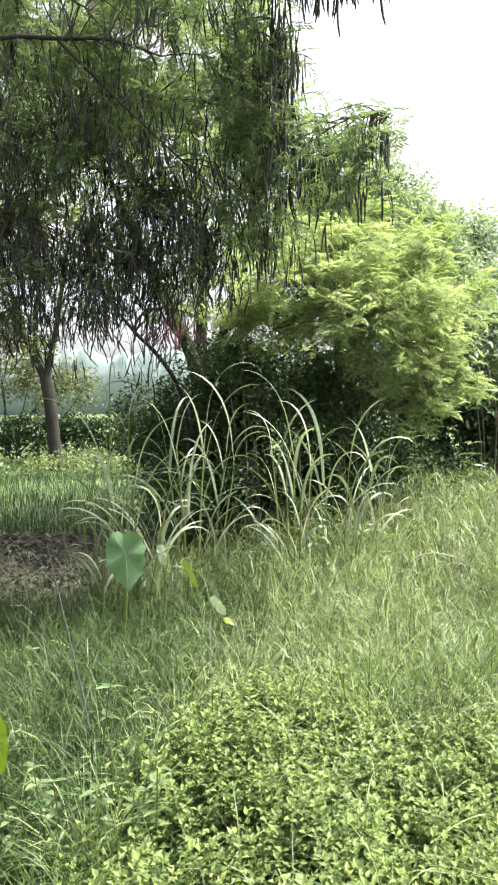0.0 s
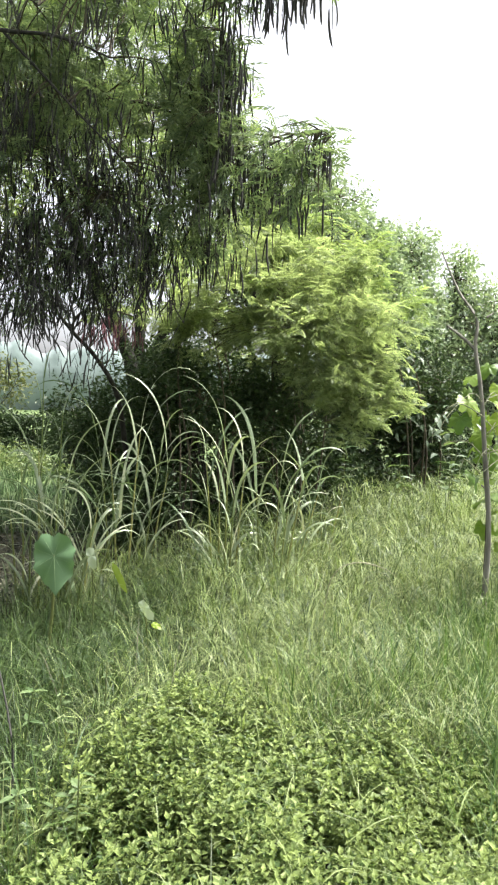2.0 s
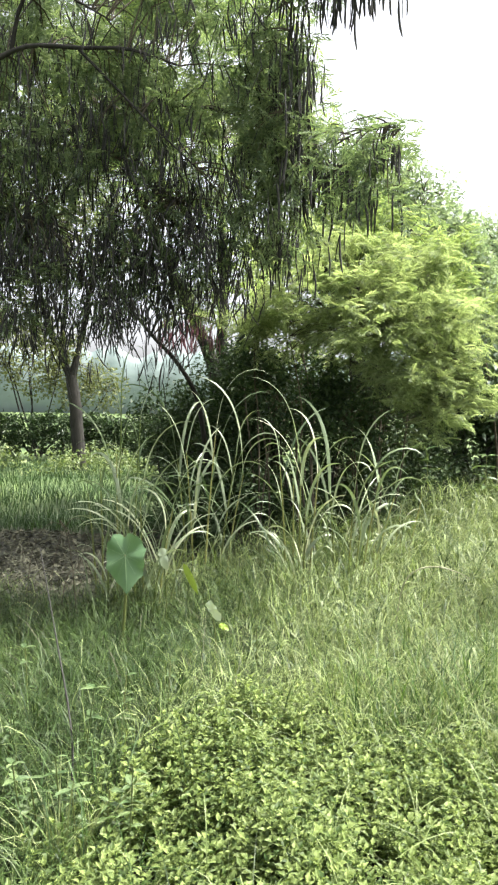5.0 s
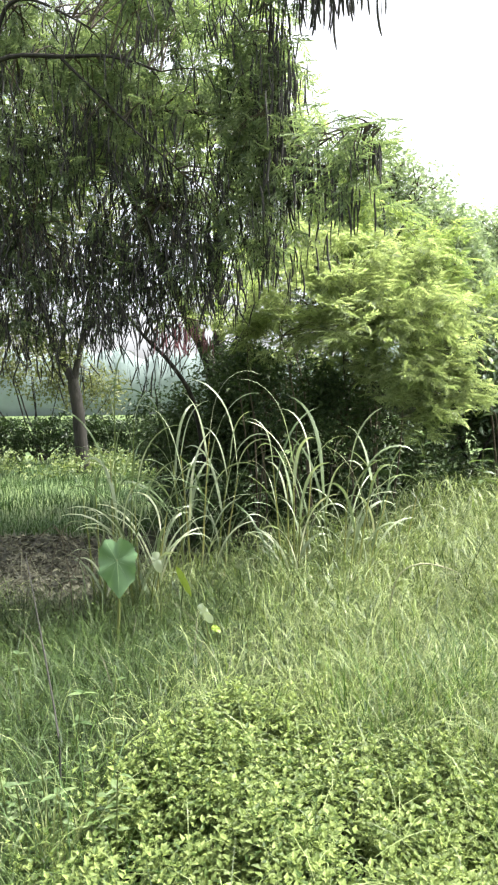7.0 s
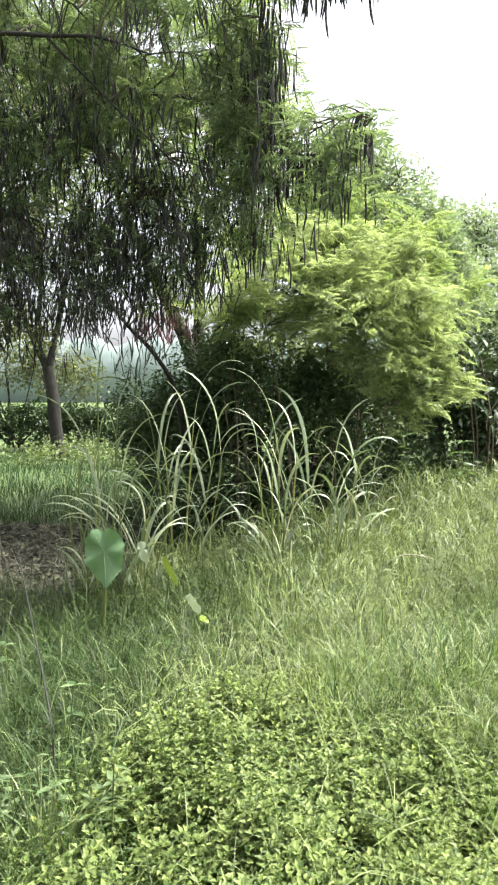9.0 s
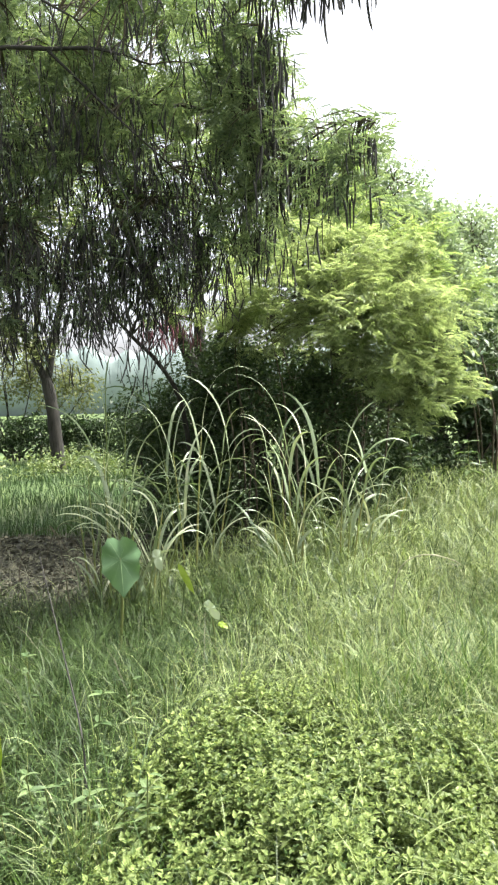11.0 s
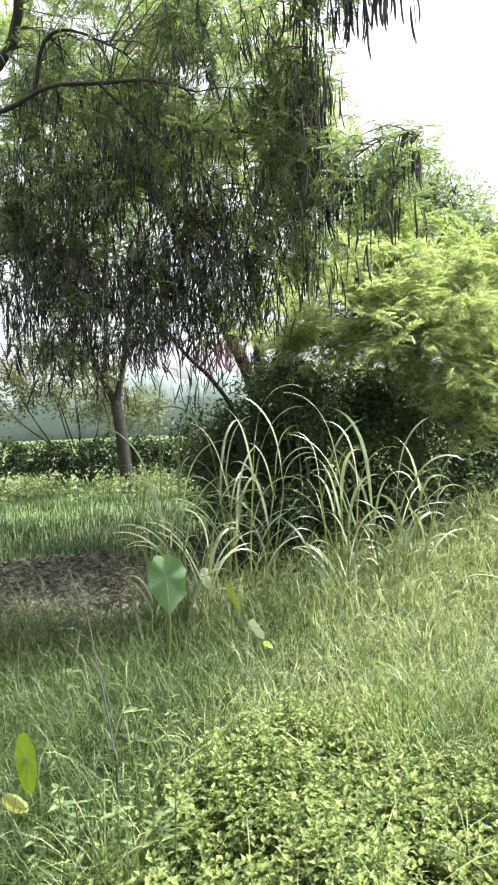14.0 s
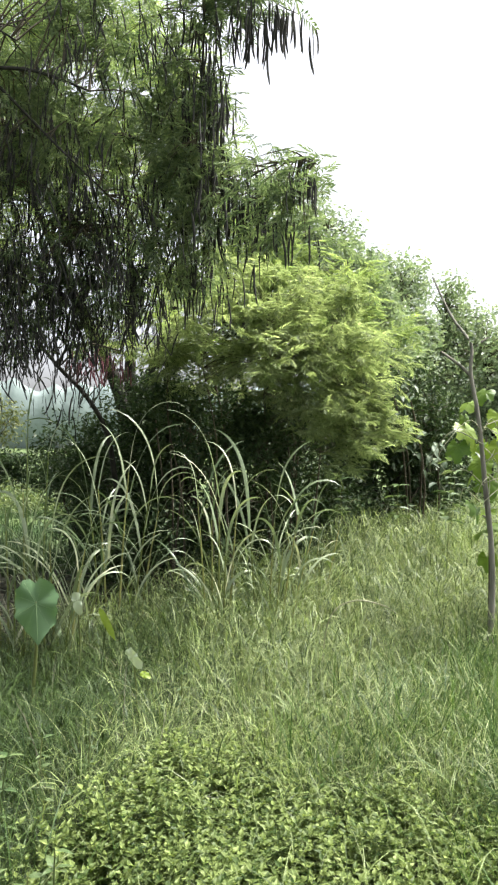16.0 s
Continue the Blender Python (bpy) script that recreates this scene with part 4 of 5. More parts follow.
# ---------------------------------------------------------------- taro plants
def taro_shape(length, width, cup=.10, droop=.18, seed=0, n=28, notch=.33):
    """A heart-shaped blade: stalk joint near one third, lobes behind it, wavy rim, raised veins."""
    r = np.random.default_rng(seed)
    ang = np.linspace(0, 2 * math.pi, n, endpoint=False)
    rad = []
    for a in ang:                      # a = 0 is the tip
        c = abs(math.atan2(math.sin(a), math.cos(a)))
        lengthwise = float(np.interp(c, (0, .18, .4, .8, 1.3, 1.8, 2.3, 2.7, 2.95, math.pi), (.60, .575, .53, .47, .445, .45, .46, .455, .5 * (.455 + notch), notch)))
        squeeze = 1 - (1 - width / (.82 * length)) * abs(math.sin(c))
        rad.append(lengthwise * length * squeeze * (1 + .055 * math.sin(11 * a + seed) + .026 * math.sin(7 * a + 2 * seed) * min(1, abs(math.pi - c) + .2)))
    rad = np.array(rad)
    oval = notch >= .42
    if oval:                           # a plain oval blade, widest near its middle
        long_ = np.where(np.cos(ang) > 0, .58, .42) * length
        rad = 1 / np.sqrt((np.cos(ang) / long_) ** 2 + (np.sin(ang) / (width * .5)) ** 2)
        rad *= 1 + .02 * np.sin(9 * ang + seed)
    rings = (0.0, .35, .7, .9, 1.0)
    V = [(0, 0, 0)]
    for f in rings[1:]:
        for k, a in enumerate(ang):
            x, y = math.cos(a) * rad[k] * f, math.sin(a) * rad[k] * f
            z = -droop * (x / length) ** 2 * length * (1 if x > 0 else .6) - cup * y * y / width + (.008 if oval else .055) * length * f * math.sin(5 * a + seed) * f + (.022 * width * f if k % 4 == 0 and not oval else 0)
            V.append((x, y, z))
    F = [(0, 1 + k, 1 + (k + 1) % n) for k in range(n)]
    for j in range(len(rings) - 2):
        for k in range(n):
            a, b = 1 + j * n + k, 1 + j * n + (k + 1) % n
            F += [(a, a + n, b + n), (a, b + n, b)]
    return np.array(V), np.array(F)


def taro(label, base, joint, d, roll, length, width, mat, seed, stalk=.006, droop=.18, cup=.10, veins=True, notch=.33):
    ob = thing("taro_plant", label, "taro plant", base, "taro plants")
    b, j = A(*base), A(*joint)
    part("stalk", *tube([b - A(0, 0, .04), b * .5 + j * .5 + A(.01, .05, .03), j * .97 + b * .03 + A(0, .02, 0), j], [stalk * 1.5, stalk * 1.1, stalk * .8, stalk * .6], 7), M_TARO_STEM, ob, "", True)
    n = 28
    V, F = taro_shape(length, width, cup, droop, seed, n, notch)
    V, F = stamp(V, F, basis(A(*d)[None], roll), j[None])
    leaf = part("leaf", V, F, mat, ob, "", True)
    ORIGIN[leaf.name] = ORIGIN[ob.name]
    if veins:
        for k in (0, 2, 5, 9, 12, 16, 19, 23, 26):
            line = [V[0]] + [V[1 + r * n + k] for r in range(3)]
            r0 = .0026 if k == 0 else .0014
            part("midrib" if k == 0 else "vein", *tube(line, [r0, r0 * .8, r0 * .5, r0 * .2], 5), M_VEIN, leaf, "pale leaf vein", True)
    return ob


taro("single broad green heart-shaped taro leaf on a stalk", (-.70, 3.62, 0), (-.628, 3.50, .735), (.10, -.16, -1), 2.95, .300, .190, M_TARO, 1, .008, .04, .10)
taro("yellowing narrow taro leaf hanging down", (-.42, 3.90, 0), (-.335, 3.80, .565), (.45, -.1, -.9), 1.25, .19, .036, M_YELLOW, 2, .004, .1, .1, False, .45)
taro("small taro leaf turned edge-on, glint put into its pale colour", (-.16, 3.42, 0), (-.168, 3.36, .515), (.55, -.1, -.8), 1.75, .12, .042, M_PALE, 3, .003, veins=False)
taro("small yellow-green taro leaf", (-.10, 3.46, 0), (-.115, 3.38, .425), (.6, -.3, -.25), .6, .06, .03, M_YELLOW, 4, .003, veins=False)
taro("pale drooping taro leaf beside the cane grass", (-.50, 3.95, 0), (-.495, 3.88, .655), (.25, -.1, -1), 1.3, .14, .038, M_PALE, 5, .004, veins=False)
taro("big yellow-green taro leaf seen close", (-.86, 2.30, 0), (-.806, 2.15, .452), (.02, .02, -1), 3.14, .22, .085, M_YELLOW, 6, .006, .03, .06, True, .45)
taro("small browning yellow taro leaf", (-.90, 2.28, 0), (-.852, 2.14, .312), (.75, .05, -.5), 3.4, .095, .062, M_BROWNING, 7, .004, veins=False, notch=.42)

# ---------------------------------------------------------------- dead sapling and its broad-leaved neighbour
sap = thing("dead_sapling", "bare grey-brown dead sapling with a bent top", "sapling", (1.79, 3.95, 0))
part("stem", *tube([(1.78, 3.95, -.05), (1.80, 3.95, .35), (1.81, 3.95, .8), (1.765, 3.95, 1.25), (1.725, 3.95, 1.62), (1.675, 3.95, 1.88), (1.685, 3.97, 2.05), (1.62, 4.1, 2.23), (1.58, 4.3, 2.50)], [.018, .017, .0155, .0145, .012, .0105, .0085, .007, .0045], 9, .06), M_GREYWOOD, sap, "", True)
part("side_branch", *tube([(1.675, 3.95, 1.87), (1.62, 3.97, 1.93), (1.52, 4.0, 2.01)], [.010, .009, .006], 7, .06), M_GREYWOOD, sap, "", True)
for z, a in [(.7, .5), (1.05, 2.6), (1.5, 4.4), (2.06, 0.2)]:
    part("stub", *tube([(1.80 - .06 * max(0, z - 1), 3.95, z), (1.80 - .06 * max(0, z - 1) + .045 * math.cos(a), 3.95 + .04 * math.sin(a), z + .03)], [.008, .004], 5), M_GREYWOOD, sap, "", True)



def lobed_shape(length, width, cup, seed, n=40):
    """A five-lobed toothed leaf of the given length along x from its stalk, veins sunk, lobes drooping."""
    r = np.random.default_rng(seed)
    ang = np.linspace(-math.pi, math.pi, n, endpoint=False)
    tips = np.array([0.0, .95, -.95, 2.0, -2.0])
    reach = np.array([.74, .60, .60, .45, .45]) * length
    rad = np.full(n, .30 * length)
    for t, q in zip(tips, reach):
        d = np.abs(np.angle(np.exp(1j * (ang - t))))
        rad = np.maximum(rad, q * (1 - .40 * np.clip(d / .50, 0, 1) ** 1.3))
    rad = np.where(np.abs(ang) > 2.75, .12 * length, rad) * (1 + .05 * (np.arange(n) % 2) * 2 - .05)
    V = [(0.26 * length, 0, 0)]
    rings = (.4, .75, 1.0)
    for f in rings:
        for a, q in zip(ang, rad):
            x, y = math.cos(a) * q * f, math.sin(a) * q * f * width / length
            rib = min(abs(math.atan2(math.sin(a - t), math.cos(a - t))) for t in tips)
            V.append((x + .26 * length, y, -cup * (x * x + y * y) / length + .035 * length * f * min(1, rib / .4) + .01 * length * r.standard_normal()))
    F = [(0, 1 + k, 1 + (k + 1) % n) for k in range(n)]
    for j in range(len(rings) - 1):
        for k in range(n):
            a, b = 1 + j * n + k, 1 + j * n + (k + 1) % n
            F += [(a, a + n, b + n), (a, b + n, b)]
    return np.array(V), np.array(F)


BROAD = [build_mesh("leaf", *lobed_shape(*q), M_BROAD, True) for q in [(.24, .25, .45, 9), (.19, .19, .6, 10), (.22, .24, .3, 12)]]
broad = thing("broadleaf_shrub", "shrub with large bright green heart-shaped leaves", "shrub", (1.98, 4.15, 0))
bp = []
for k in range(5):
    b = A(1.98 + rng.uniform(-.08, .1), 4.15 + rng.uniform(-.08, .1), -.05)
    t = A(rng.uniform(1.78, 2.4), rng.uniform(4.0, 4.5), rng.uniform(1.35, 1.75))
    pts = [b, b * .5 + t * .5 + rng.standard_normal(3) * .04, t]
    part("stem", *tube(pts, [.012, .009, .004], 6), M_TWIG, broad, "", True)
    bp.append(along(pts, 24)[11:])
bp = np.concatenate(bp)
hero = [(1.66, 4.02, 1.60), (1.80, 4.0, 1.80), (1.63, 4.0, 1.50), (1.86, 4.0, 1.68), (1.70, 4.0, 1.16), (1.88, 4.0, 1.50), (1.80, 4.05, 1.40), (1.90, 4.1, 1.58), (1.85, 4.08, 1.30)]
for k in range(56):
    o = A(*hero[k]) if k < len(hero) else bp[rng.integers(len(bp))] + rng.uniform(-1, 1, 3) * A(.10, .10, .08)
    d = norm(A(rng.uniform(-1, .7), rng.uniform(-1, .5), rng.uniform(-.9, .2)))
    if k < len(hero):
        d = norm(A(rng.uniform(-.6, .5), -.4, rng.uniform(-.9, -.5)))
    bmat = basis(d[None], rng.uniform(-.4, .4), rng.uniform(.58, .80) if k < len(hero) else rng.uniform(.35, .68))[0]
    placed("leaf", BROAD[k % 3], broad, Matrix([[*bmat[i], o[i]] for i in range(3)] + [[0, 0, 0, 1]]))


# ---------------------------------------------------------------- weeds that stand singly
WEED_LEAF = [build_mesh("leaf", *leaf_shape(w, .25, d), M_WEED, False) for w, d in [(.40, .22), (.50, .30), (.36, .15)]]


def weed(label, at, height, leaves, size, lean=(0, 0), tiers=4, mat=M_TARO_STEM):
    ob = thing("weed_plant", label, "weed", (at[0], at[1], float(ground_z(*at))), "single weeds")
    b = A(at[0], at[1], float(ground_z(*at)) - .02)
    t = b + A(lean[0], lean[1], height)
    pts = [b, b * .5 + t * .5 + A(*rng.uniform(-.02, .02, 2), 0), t]
    part("stem", *tube(pts, [.005, .004, .002], 5), mat, ob, "", True)
    path = along(pts, 30)
    for k in range(leaves):
        f = .64 + .36 * (k // 3) / max(1, (leaves - 1) // 3)
        az = k * 2.1 + rng.uniform(-.4, .4)
        d = norm(A(math.cos(az), math.sin(az), rng.uniform(-.1, .5)))
        m = basis(d[None], rng.uniform(-.3, .3), size * rng.uniform(.7, 1.2))[0]
        o = path[min(29, int(f * 29))]
        placed("leaf", WEED_LEAF[k % 3], ob, Matrix([[*m[i], o[i]] for i in range(3)] + [[0, 0, 0, 1]]))
    return ob


for x, y, h, n, s in [(-.615, 2.0, .50, 11, .085), (-.55, 2.0, .48, 9, .09), (-.444, 2.0, .43, 11, .085), (-.40, 2.0, .40, 9, .08), (-.31, 2.02, .47, 9, .09), (-.466, 2.03, .53, 9, .08), (-.68, 1.95, .40, 9, .08), (-.79, 2.27, .36, 9, .075), (-.66, 2.20, .40, 12, .07), (-.60, 2.05, .33, 9, .08), (-.72, 2.02, .28, 9, .07), (-.53, 2.42, .55, 5, .09), (-.50, 2.30, .36, 7, .07), (-.85, 2.5, .4, 9, .07), (-.42, 2.38, .38, 9, .06),
                      (-.45, 2.62, .45, 6, .06), (-.30, 2.75, .45, 6, .06), (.05, 3.2, .5, 6, .06), (-.95, 2.15, .3, 9, .07), (-.65, 1.75, .22, 7, .06), (-.92, 2.9, .5, 7, .07)]:
    weed("small broad-leaved weed standing among the grass", (x, y), h * .92, n + 4, s * .62, tuple(rng.uniform(-.05, .05, 2)))
weed("slender leafy weed with a dark stem", (2.12, 5.50), 1.25, 15, .13, (.08, .05))
weed("leafy weed at the edge of the clearing", (1.95, 6.3), .95, 15, .14, (.05, 0))
weed("leafy weed at the edge of the clearing", (2.35, 6.1), 1.1, 18, .14, (.1, 0))
weed("leafy weed at the edge of the clearing", (1.65, 6.7), 1.1, 15, .13, (-.1, 0))

dry = thing("dry_stalk", "long thin dark dry stalk leaning over the grass", "stalk", (-.49, 2.14, 0))
part("stem", *tube([(-.49, 2.14, -.02), (-.51, 2.17, .25), (-.523, 2.2, .456), (-.63, 2.37, .72), (-.737, 2.53, .98)], [.0045, .004, .0035, .0028, .0015], 5), M_POD, dry, "", True)

straw = thing("straw_stem", "pale dry grass stem arching over", "grass stem", (.80, 3.75, 0))
part("stem", *tube([(.78, 3.75, 0), (.80, 3.75, .42), (.85, 3.75, .60), (.97, 3.75, .66), (1.12, 3.75, .63), (1.20, 3.75, .58)], [.003, .003, .0035, .004, .003, .001], 5), M_STRAW, straw, "", True)
part("seed_head", *blades(np.array([(1.0 + .02 * k, 3.75, .66 - .012 * k) for k in range(9)]), rng.uniform(-.9, .9, 9), rng.uniform(1.2, 1.7, 9), rng.uniform(.3, .8, 9), rng.uniform(.05, .11, 9), np.full(9, .004), 3), M_STRAW, straw)
for pts in ([(-1.10, 4.3, 0), (-1.12, 4.3, .35), (-1.16, 4.3, .66), (-1.22, 4.3, .78), (-1.15, 4.3, .69), (-1.10, 4.3, .56), (-1.08, 4.28, .45)],
            [(-1.25, 4.35, 0), (-1.18, 4.33, .40), (-1.10, 4.3, .48), (-1.05, 4.3, .62), (-1.08, 4.3, .68)],
            [(-1.45, 4.8, 0), (-1.40, 4.8, .45), (-1.28, 4.8, .70), (-1.10, 4.8, .62)],
            [(-1.75, 5.2, 0), (-1.7, 5.2, .4), (-1.55, 5.2, .6), (-1.35, 5.2, .5)]):
    ob = thing("withered_creeper", "curled pale withered creeper among the fallen leaves", "creeper", pts[0], "withered creepers")
    part("stem", *tube(pts, np.linspace(.0035, .0015, len(pts)), 5), M_TWIG, ob, "", True)
tangle = thing("vine_tangle", "tangle of thin pale vine stems on the sapling", "vine", (1.74, 3.95, 1.3))
for k in range(14):
    a = A(1.74 + rng.uniform(-.03, .04), 3.93, rng.uniform(1.15, 1.6))
    b = a + A(rng.uniform(-.30, .30), rng.uniform(-.08, .15), rng.uniform(-.25, .08))
    m = (a + b) / 2 + A(rng.uniform(-.05, .05), rng.uniform(-.04, .04), rng.uniform(.02, .12))
    part("tendril", *tube([a, m, b, b + A(rng.uniform(-.06, .06), 0, -.10)], [.003, .0025, .002, .001], 4), M_STRAW, tangle, "", True)
for k in range(26):
    o = A(1.74, 3.93, 1.35) + rng.uniform(-1, 1, 3) * A(.28, .08, .25)
    d = norm(A(rng.uniform(-1, 1), rng.uniform(-1, .3), rng.uniform(-.6, .4)))
    bm_ = basis(d[None], rng.uniform(-.5, .5), rng.uniform(.035, .07))[0]
    placed("leaf", WEED_LEAF[k % 3], tangle, Matrix([[*bm_[i], o[i]] for i in range(3)] + [[0, 0, 0, 1]]))

# ---------------------------------------------------------------- ground cover, grass, litter
COVER = [(-.56, 1.2), (-.46, 1.75), (-.40, 2.07), (-.30, 2.38), (-.11, 2.66), (.06, 2.92), (.27, 2.90), (.42, 2.62), (.65, 2.55), (.90, 2.50), (1.5, 2.45), (1.6, 1.2)]
MULCH = [(-4.5, 5.0), (-1.2, 4.7), (-.9, 5.2), (-.2, 5.5), (.9, 5.6), (1.4, 6.4), (1.2, 8.2), (-2.0, 7.6), (-4.5, 8.2)]


def shoot_shape(seed):
    """An upright leafy shoot: crossed pairs of pointed leaves, smaller towards the tip."""
    r = np.random.default_rng(seed)
    pieces = []
    lv, lf = leaf_shape(.62, .50, .35, (0.0, .42, 1.0), (0.0, 1.0, 0.0))
    for k in range(4):
        z = .05 + .030 * k
        for j in range(2):
            az = k * math.pi / 2 + j * math.pi + r.uniform(-.3, .3)
            up = .05 + .14 * k + r.uniform(-.35, .4)
            d = norm(A(math.cos(az), math.sin(az), up))
            pieces.append(stamp(lv, lf, basis(d[None], r.uniform(-.3, .3), (.031 - .0035 * k) * r.uniform(.55, 1.4)), A(0, 0, z)[None]))
    for a in (0.6, 3.7):
        d = norm(A(math.cos(a), math.sin(a), 1.2))
        pieces.append(stamp(lv, lf, basis(d[None], 0, .024), A(0, 0, .18)[None]))
    return join(*pieces)


n = 24500
cx, cy = rng.uniform(-.6, 1.6, n), rng.uniform(1.2, 3.0, n)
edge = .13 * field(cx, cy, .18, 4.0) + .07 * rng.standard_normal(n)
ok = inside(COVER, cx + edge, cy + edge)
ok &= field(cx, cy, .17, 9.0) + .6 * field(cx, cy, .07, 2.0) > -.30
cx, cy = cx[ok], cy[ok]
hz = ground_z(cx, cy) + .02 + .09 * np.clip(field(cx, cy, .35, 1.0), -.7, 1) + .11 * field(cx, cy, .12, 6.0) + .08 * rng.random(len(cx)) + .02
pieces = []
kk = rng.integers(0, 4, len(cx))
for s in range(4):
    q = kk == s
    d = rng.standard_normal((q.sum(), 3)) * A(.16, .16, 0) + A(0, 0, 1)
    b = basis(d, rng.uniform(0, 6.3, q.sum()), rng.uniform(.46, 1.15, q.sum()))
    b = b[:, :, [1, 2, 0]]
    pieces.append(stamp(*shoot_shape(s), b, np.stack([cx[q], cy[q], hz[q]], 1)))
stuff("ground_cover", *join(*pieces), M_COVER, "mat of bright green small-leaved herbs", "ground cover")

# fine arching grass of the clearing
n = 175000
gy_ = 1.45 + 8.0 * rng.random(n) ** 1.15
gx_ = (rng.random(n) * 2 - 1) * (.75 + .52 * gy_) + .12 * gy_ * .5
ok = (~inside(COVER, gx_ - .03, gy_ + .05 + .11 * rng.standard_normal(n)) | (rng.random(n) < .08)) & ~inside(MULCH, gx_, gy_) & ~((gx_ < -.60) & (gy_ < 1.85))
ok &= ~((gx_ < -.9) & (gy_ > 7.2)) & (gx_ > -2.6 - .1 * gy_) & (field(gx_, gy_, .25, 3.0) > -.55)
gx_, gy_ = gx_[ok][:104000], gy_[ok][:104000]
n = len(gx_)
tall = .36 + .08 * field(gx_, gy_, .8, 6.0) + .30 * np.clip((gy_ - 3.4) / 1.2, 0, 1) / (1 + np.exp(np.clip(-(gx_ + .15) / .12, -40, 40))) + .08 * np.clip((gx_ - .2), 0, .6)
tall = tall * np.where(gx_ < -.9, .75, 1.0)
side = rng.random(n) < .68                      # leaves that leave the culms higher up
base = np.stack([gx_, gy_, ground_z(gx_, gy_) - .01 + np.where(side, tall * rng.uniform(.2, .85, n), 0)], 1)
az = rng.uniform(0, 6.3, n)
lean = np.where(side, rng.uniform(.2, 1.3, n), np.abs(rng.normal(.2, .3, n)))
bend = np.where(side, rng.uniform(.6, 2.6, n), rng.uniform(.8, 3.6, n))
long_ = np.where(side, rng.uniform(.09, .28, n), tall * rng.uniform(.55, 1.3, n))
V, F = blades(base, az, lean, bend, long_, (.0022 + .00075 * gy_) * rng.uniform(.6, 1.5, n), 4, 2, rng.uniform(-.9, .9, n), power=1.4)
per = len(V) // n
# blades on the left take the darker copy, so shade sits in their colour
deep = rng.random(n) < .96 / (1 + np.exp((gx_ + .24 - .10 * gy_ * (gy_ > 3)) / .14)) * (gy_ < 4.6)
for q, name, mt, text in ((~deep, "meadow_grass", M_GRASS, "fine pale green arching meadow grass"), (deep, "shaded_meadow_grass", M_GRASS_SHADE, "fine grass along the path, shade put into its darker green")):
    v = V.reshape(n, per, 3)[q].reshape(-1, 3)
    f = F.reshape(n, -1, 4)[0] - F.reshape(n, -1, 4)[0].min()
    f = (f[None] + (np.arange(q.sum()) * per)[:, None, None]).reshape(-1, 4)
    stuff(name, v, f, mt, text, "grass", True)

# thin pale seed stems that arch over the meadow
n = 11000
sy = 2.3 + 4.2 * rng.random(n)
sx = (rng.random(n) * 2 - 1) * (.5 + .5 * sy) + .06 * sy
ok = ~inside(COVER, sx, sy) & ~inside(MULCH, sx, sy) & (rng.random(n) < np.clip(.45 + .8 * sx, .03, 1)) & (field(sx, sy, .4, 12.0) > -.35)
sx, sy = sx[ok], sy[ok]
n = len(sx)
hi = .50 + .18 * np.clip((sy - 3.4) / 1.2, 0, 1) * (sx > -.15)
V, F = blades(np.stack([sx, sy, ground_z(sx, sy) - .01], 1), rng.uniform(0, 6.3, n), np.abs(rng.normal(.12, .25, n)), rng.uniform(1.2, 3.4, n), hi * rng.uniform(.7, 1.25, n), (.0014 + .0005 * sy) * rng.uniform(.7, 1.4, n), 5, 2, rng.uniform(-1.5, 1.5, n), power=1.8)
stuff("seed_stems", V, F, M_SEED, "thin pale straw-green seed stems over the meadow", "grass", True)

# one pale tuft among the weeds
n = 46
V, F = blades(np.stack([rng.normal(-.47, .035, n), rng.normal(1.96, .03, n), np.full(n, .02)], 1), rng.uniform(0, 6.3, n), np.abs(rng.normal(.08, .14, n)), rng.uniform(.3, 1.8, n), rng.uniform(.26, .50, n), rng.uniform(.005, .009, n), 6, 2, rng.uniform(-.8, .8, n), power=1.8)
stuff("pale_grass_tuft", V, F, M_SEED, "pale yellow-green grass tuft among weeds", "grass", True)

# lush darker tufts
tufts = [(.72, 2.72), (.95, 2.85), (.85, 3.1), (1.2, 2.9), (1.45, 3.3), (1.6, 3.5), (1.55, 3.9), (1.75, 3.6), (1.5, 2.8), (.62, 2.85), (-.50, 2.0), (1.35, 3.6), (1.9, 3.9), (1.05, 1.95), (1.15, 2.15), (1.62, 3.3), (1.70, 3.75), (1.72, 4.0), (1.55, 2.95), (1.35, 2.65), (1.30, 3.0), (1.45, 2.45), (1.62, 3.55), (1.85, 4.2), (1.2, 2.3), (1.32, 2.2), (1.25, 2.05), (1.35, 2.4), (1.15, 2.42), (1.3, 1.9)]
tb = []
for x, y in tufts:
    m = 190 if x > 1.28 else 90
    tb.append(np.stack([x + .14 * rng.standard_normal(m), y + .12 * rng.standard_normal(m), np.zeros(m)], 1))
tb = np.concatenate(tb)
tb[:, 2] = ground_z(tb[:, 0], tb[:, 1]) - .01
n = len(tb)
V, F = blades(tb, rng.uniform(0, 6.3, n), np.abs(rng.normal(.1, .15, n)), rng.uniform(.4, 1.7, n), rng.uniform(.30, .62, n), rng.uniform(.004, .009, n), 5, 2, rng.uniform(-1, 1, n))
stuff("deep_green_grass", V, F, M_TUFT, "tufts of longer deep green grass", "grass", True)

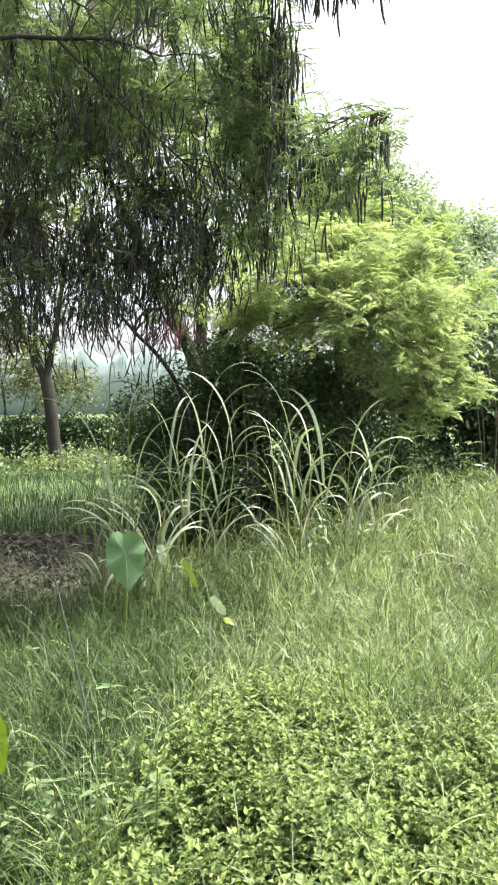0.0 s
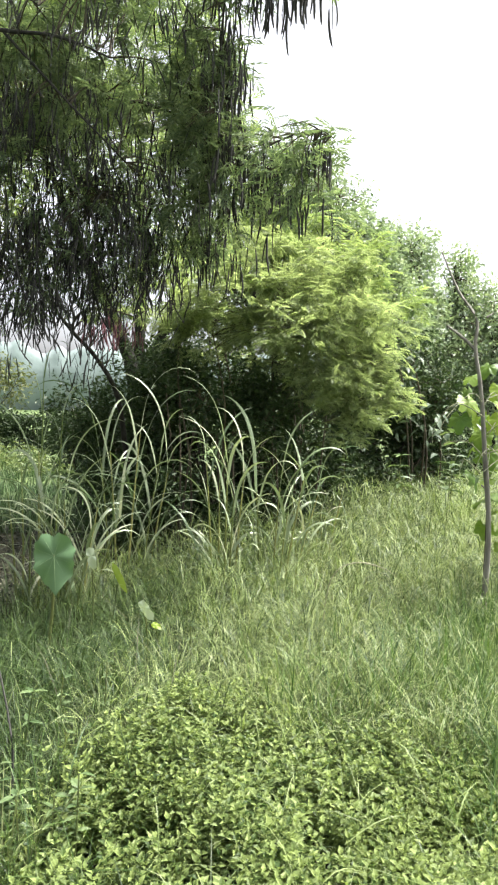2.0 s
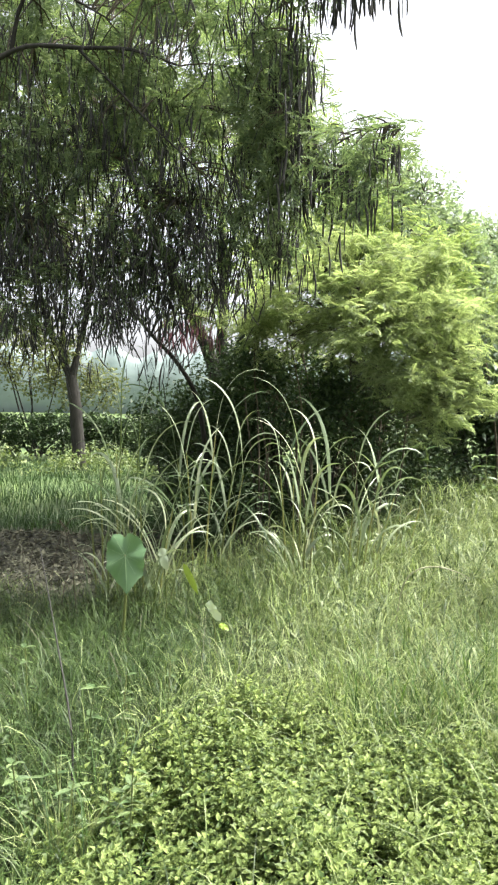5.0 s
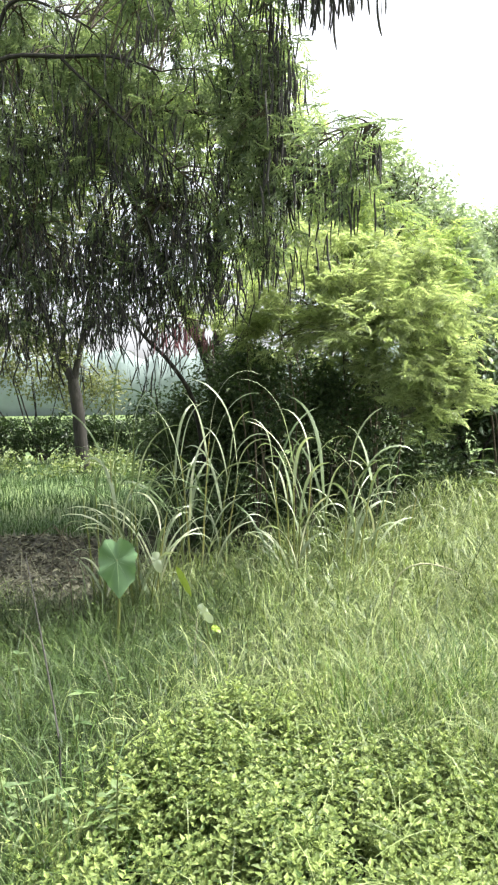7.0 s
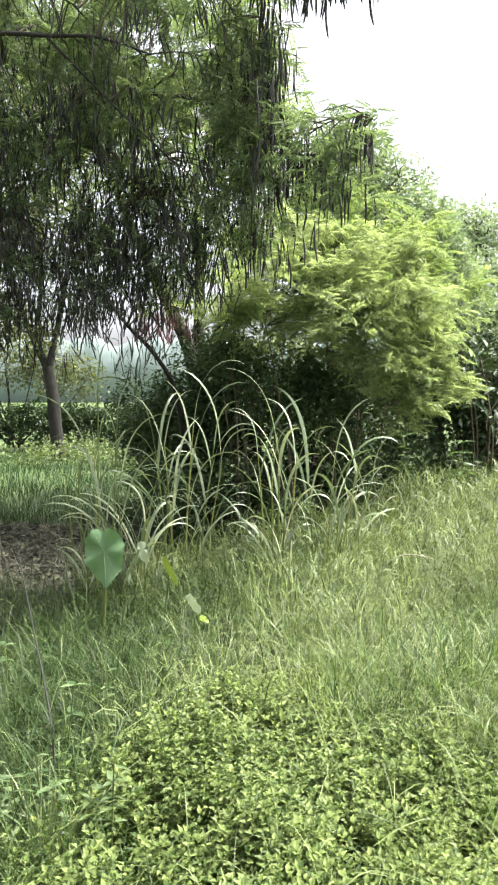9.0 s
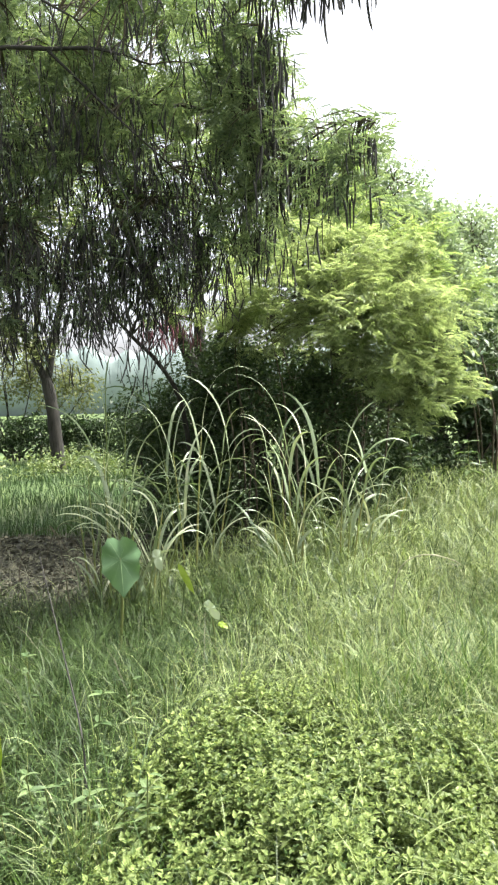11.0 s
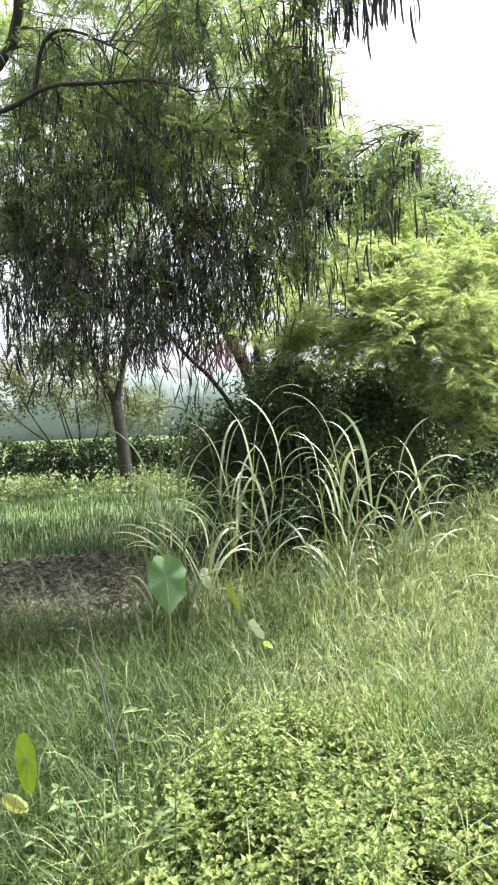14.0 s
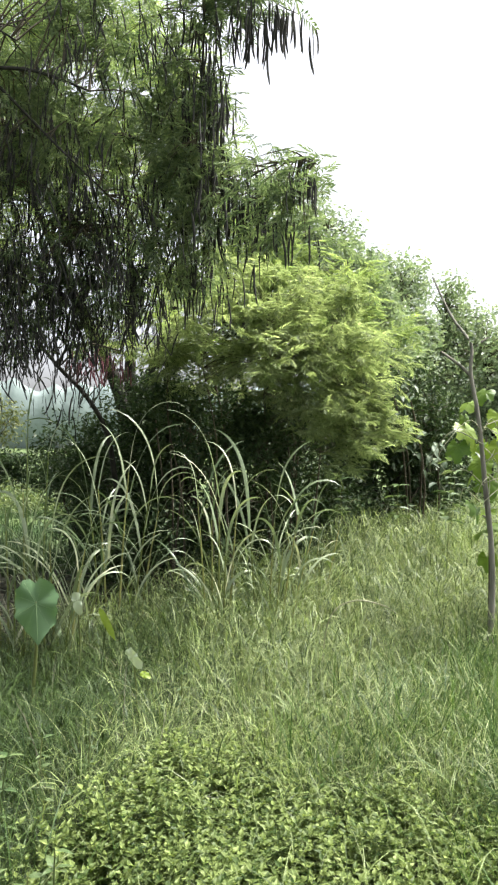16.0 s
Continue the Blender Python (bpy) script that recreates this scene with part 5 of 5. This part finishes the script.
# far lawn and the rough strip below the wood
n = 22000
ly = 7.6 + 9.6 * rng.random(n) ** 1.2
lx = rng.uniform(-1.0, -.1, n) * ly * .75 + rng.uniform(-.3, .5, n)
ok = ~inside(MULCH, lx, ly) & (lx < -.9)
lx, ly = lx[ok], ly[ok]
n = len(lx)
V, F = blades(np.stack([lx, ly, ground_z(lx, ly) - .01], 1), rng.uniform(0, 6.3, n), np.abs(rng.normal(.1, .2, n)), rng.uniform(.3, 1.6, n), rng.uniform(.08, .26, n), rng.uniform(.008, .016, n), 3, 2, rng.uniform(-1, 1, n))
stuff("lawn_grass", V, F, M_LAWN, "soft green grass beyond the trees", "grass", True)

# yellow-green weeds between the lawn and the hedge, the strip's sunlight in their colour
n = 300
wx_, wy_ = rng.uniform(-9.5, -1.0, n), rng.uniform(13.5, 17.0, n)
ok = field(wx_, wy_, 1.2, 5.0) > -.25
wc = np.stack([wx_, wy_, .06 + .30 * rng.random(n) ** 1.5], 1)[ok]
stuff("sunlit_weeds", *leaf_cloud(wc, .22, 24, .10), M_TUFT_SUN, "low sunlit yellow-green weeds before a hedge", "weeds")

# the same meadow goes on round about and behind
n = 60000
ox, oy = rng.uniform(-9, 9, n), rng.uniform(-6, 13, n)
seen = (oy > 1.3) & (np.abs(ox - .06 * oy) < .70 + .50 * oy) & (oy < 9.4)
path = (np.abs(ox + .5 + .5 * (oy - 1.2)) < .45) & (oy < 1.8)
ok = ~seen & ~path & (rng.random(n) < .55 + .45 * field(ox, oy, 1.1, 7.0)) & ~inside(MULCH, ox, oy) & ~((ox < -.9) & (oy > 7.6)) & (ox ** 2 + oy ** 2 > .16)
ox, oy = ox[ok][:14000], oy[ok][:14000]
n = len(ox)
V, F = blades(np.stack([ox, oy, ground_z(ox, oy) - .01], 1), rng.uniform(0, 6.3, n), np.abs(rng.normal(.15, .3, n)), rng.uniform(.6, 2.6, n), rng.uniform(.22, .55, n), rng.uniform(.008, .016, n), 3, 2, rng.uniform(-1, 1, n))
stuff("rough_grass", V, F, M_GRASS, "rough meadow grass round the clearing", "grass", True)

# dry leaves and straw under the trees
n = 13000
qx, qy = rng.uniform(-4.5, 1.4, n), rng.uniform(4.6, 8.2, n)
ok = inside(MULCH, qx, qy)
qx, qy = qx[ok], qy[ok]
n = len(qx)
o = np.stack([qx, qy, ground_z(qx, qy) + rng.uniform(.004, .03, n)], 1)
lit = stamp(*leaf_shape(.4, .5, .3), basis(rng.standard_normal((n, 3)) * A(1, 1, .25), rng.uniform(-1, 1, n), rng.uniform(.04, .10, n)), o)
stuff("leaf_litter", *lit, M_LITTER, "brown fallen leaves on bare soil", "leaf litter")
n = 2600
qx, qy = rng.uniform(-3.0, 2.2, n), rng.uniform(2.6, 6.2, n)
base = np.stack([qx, qy, ground_z(qx, qy)], 1)
V, F = blades(base, rng.uniform(0, 6.3, n), rng.uniform(.3, 1.1, n), rng.uniform(.3, 1.6, n), rng.uniform(.25, .6, n), rng.uniform(.003, .007, n), 4, 2, rng.uniform(-1, 1, n))
stuff("dry_straw", V, F, M_LITTER, "dry straw-coloured grass stalks", "dry grass", True)
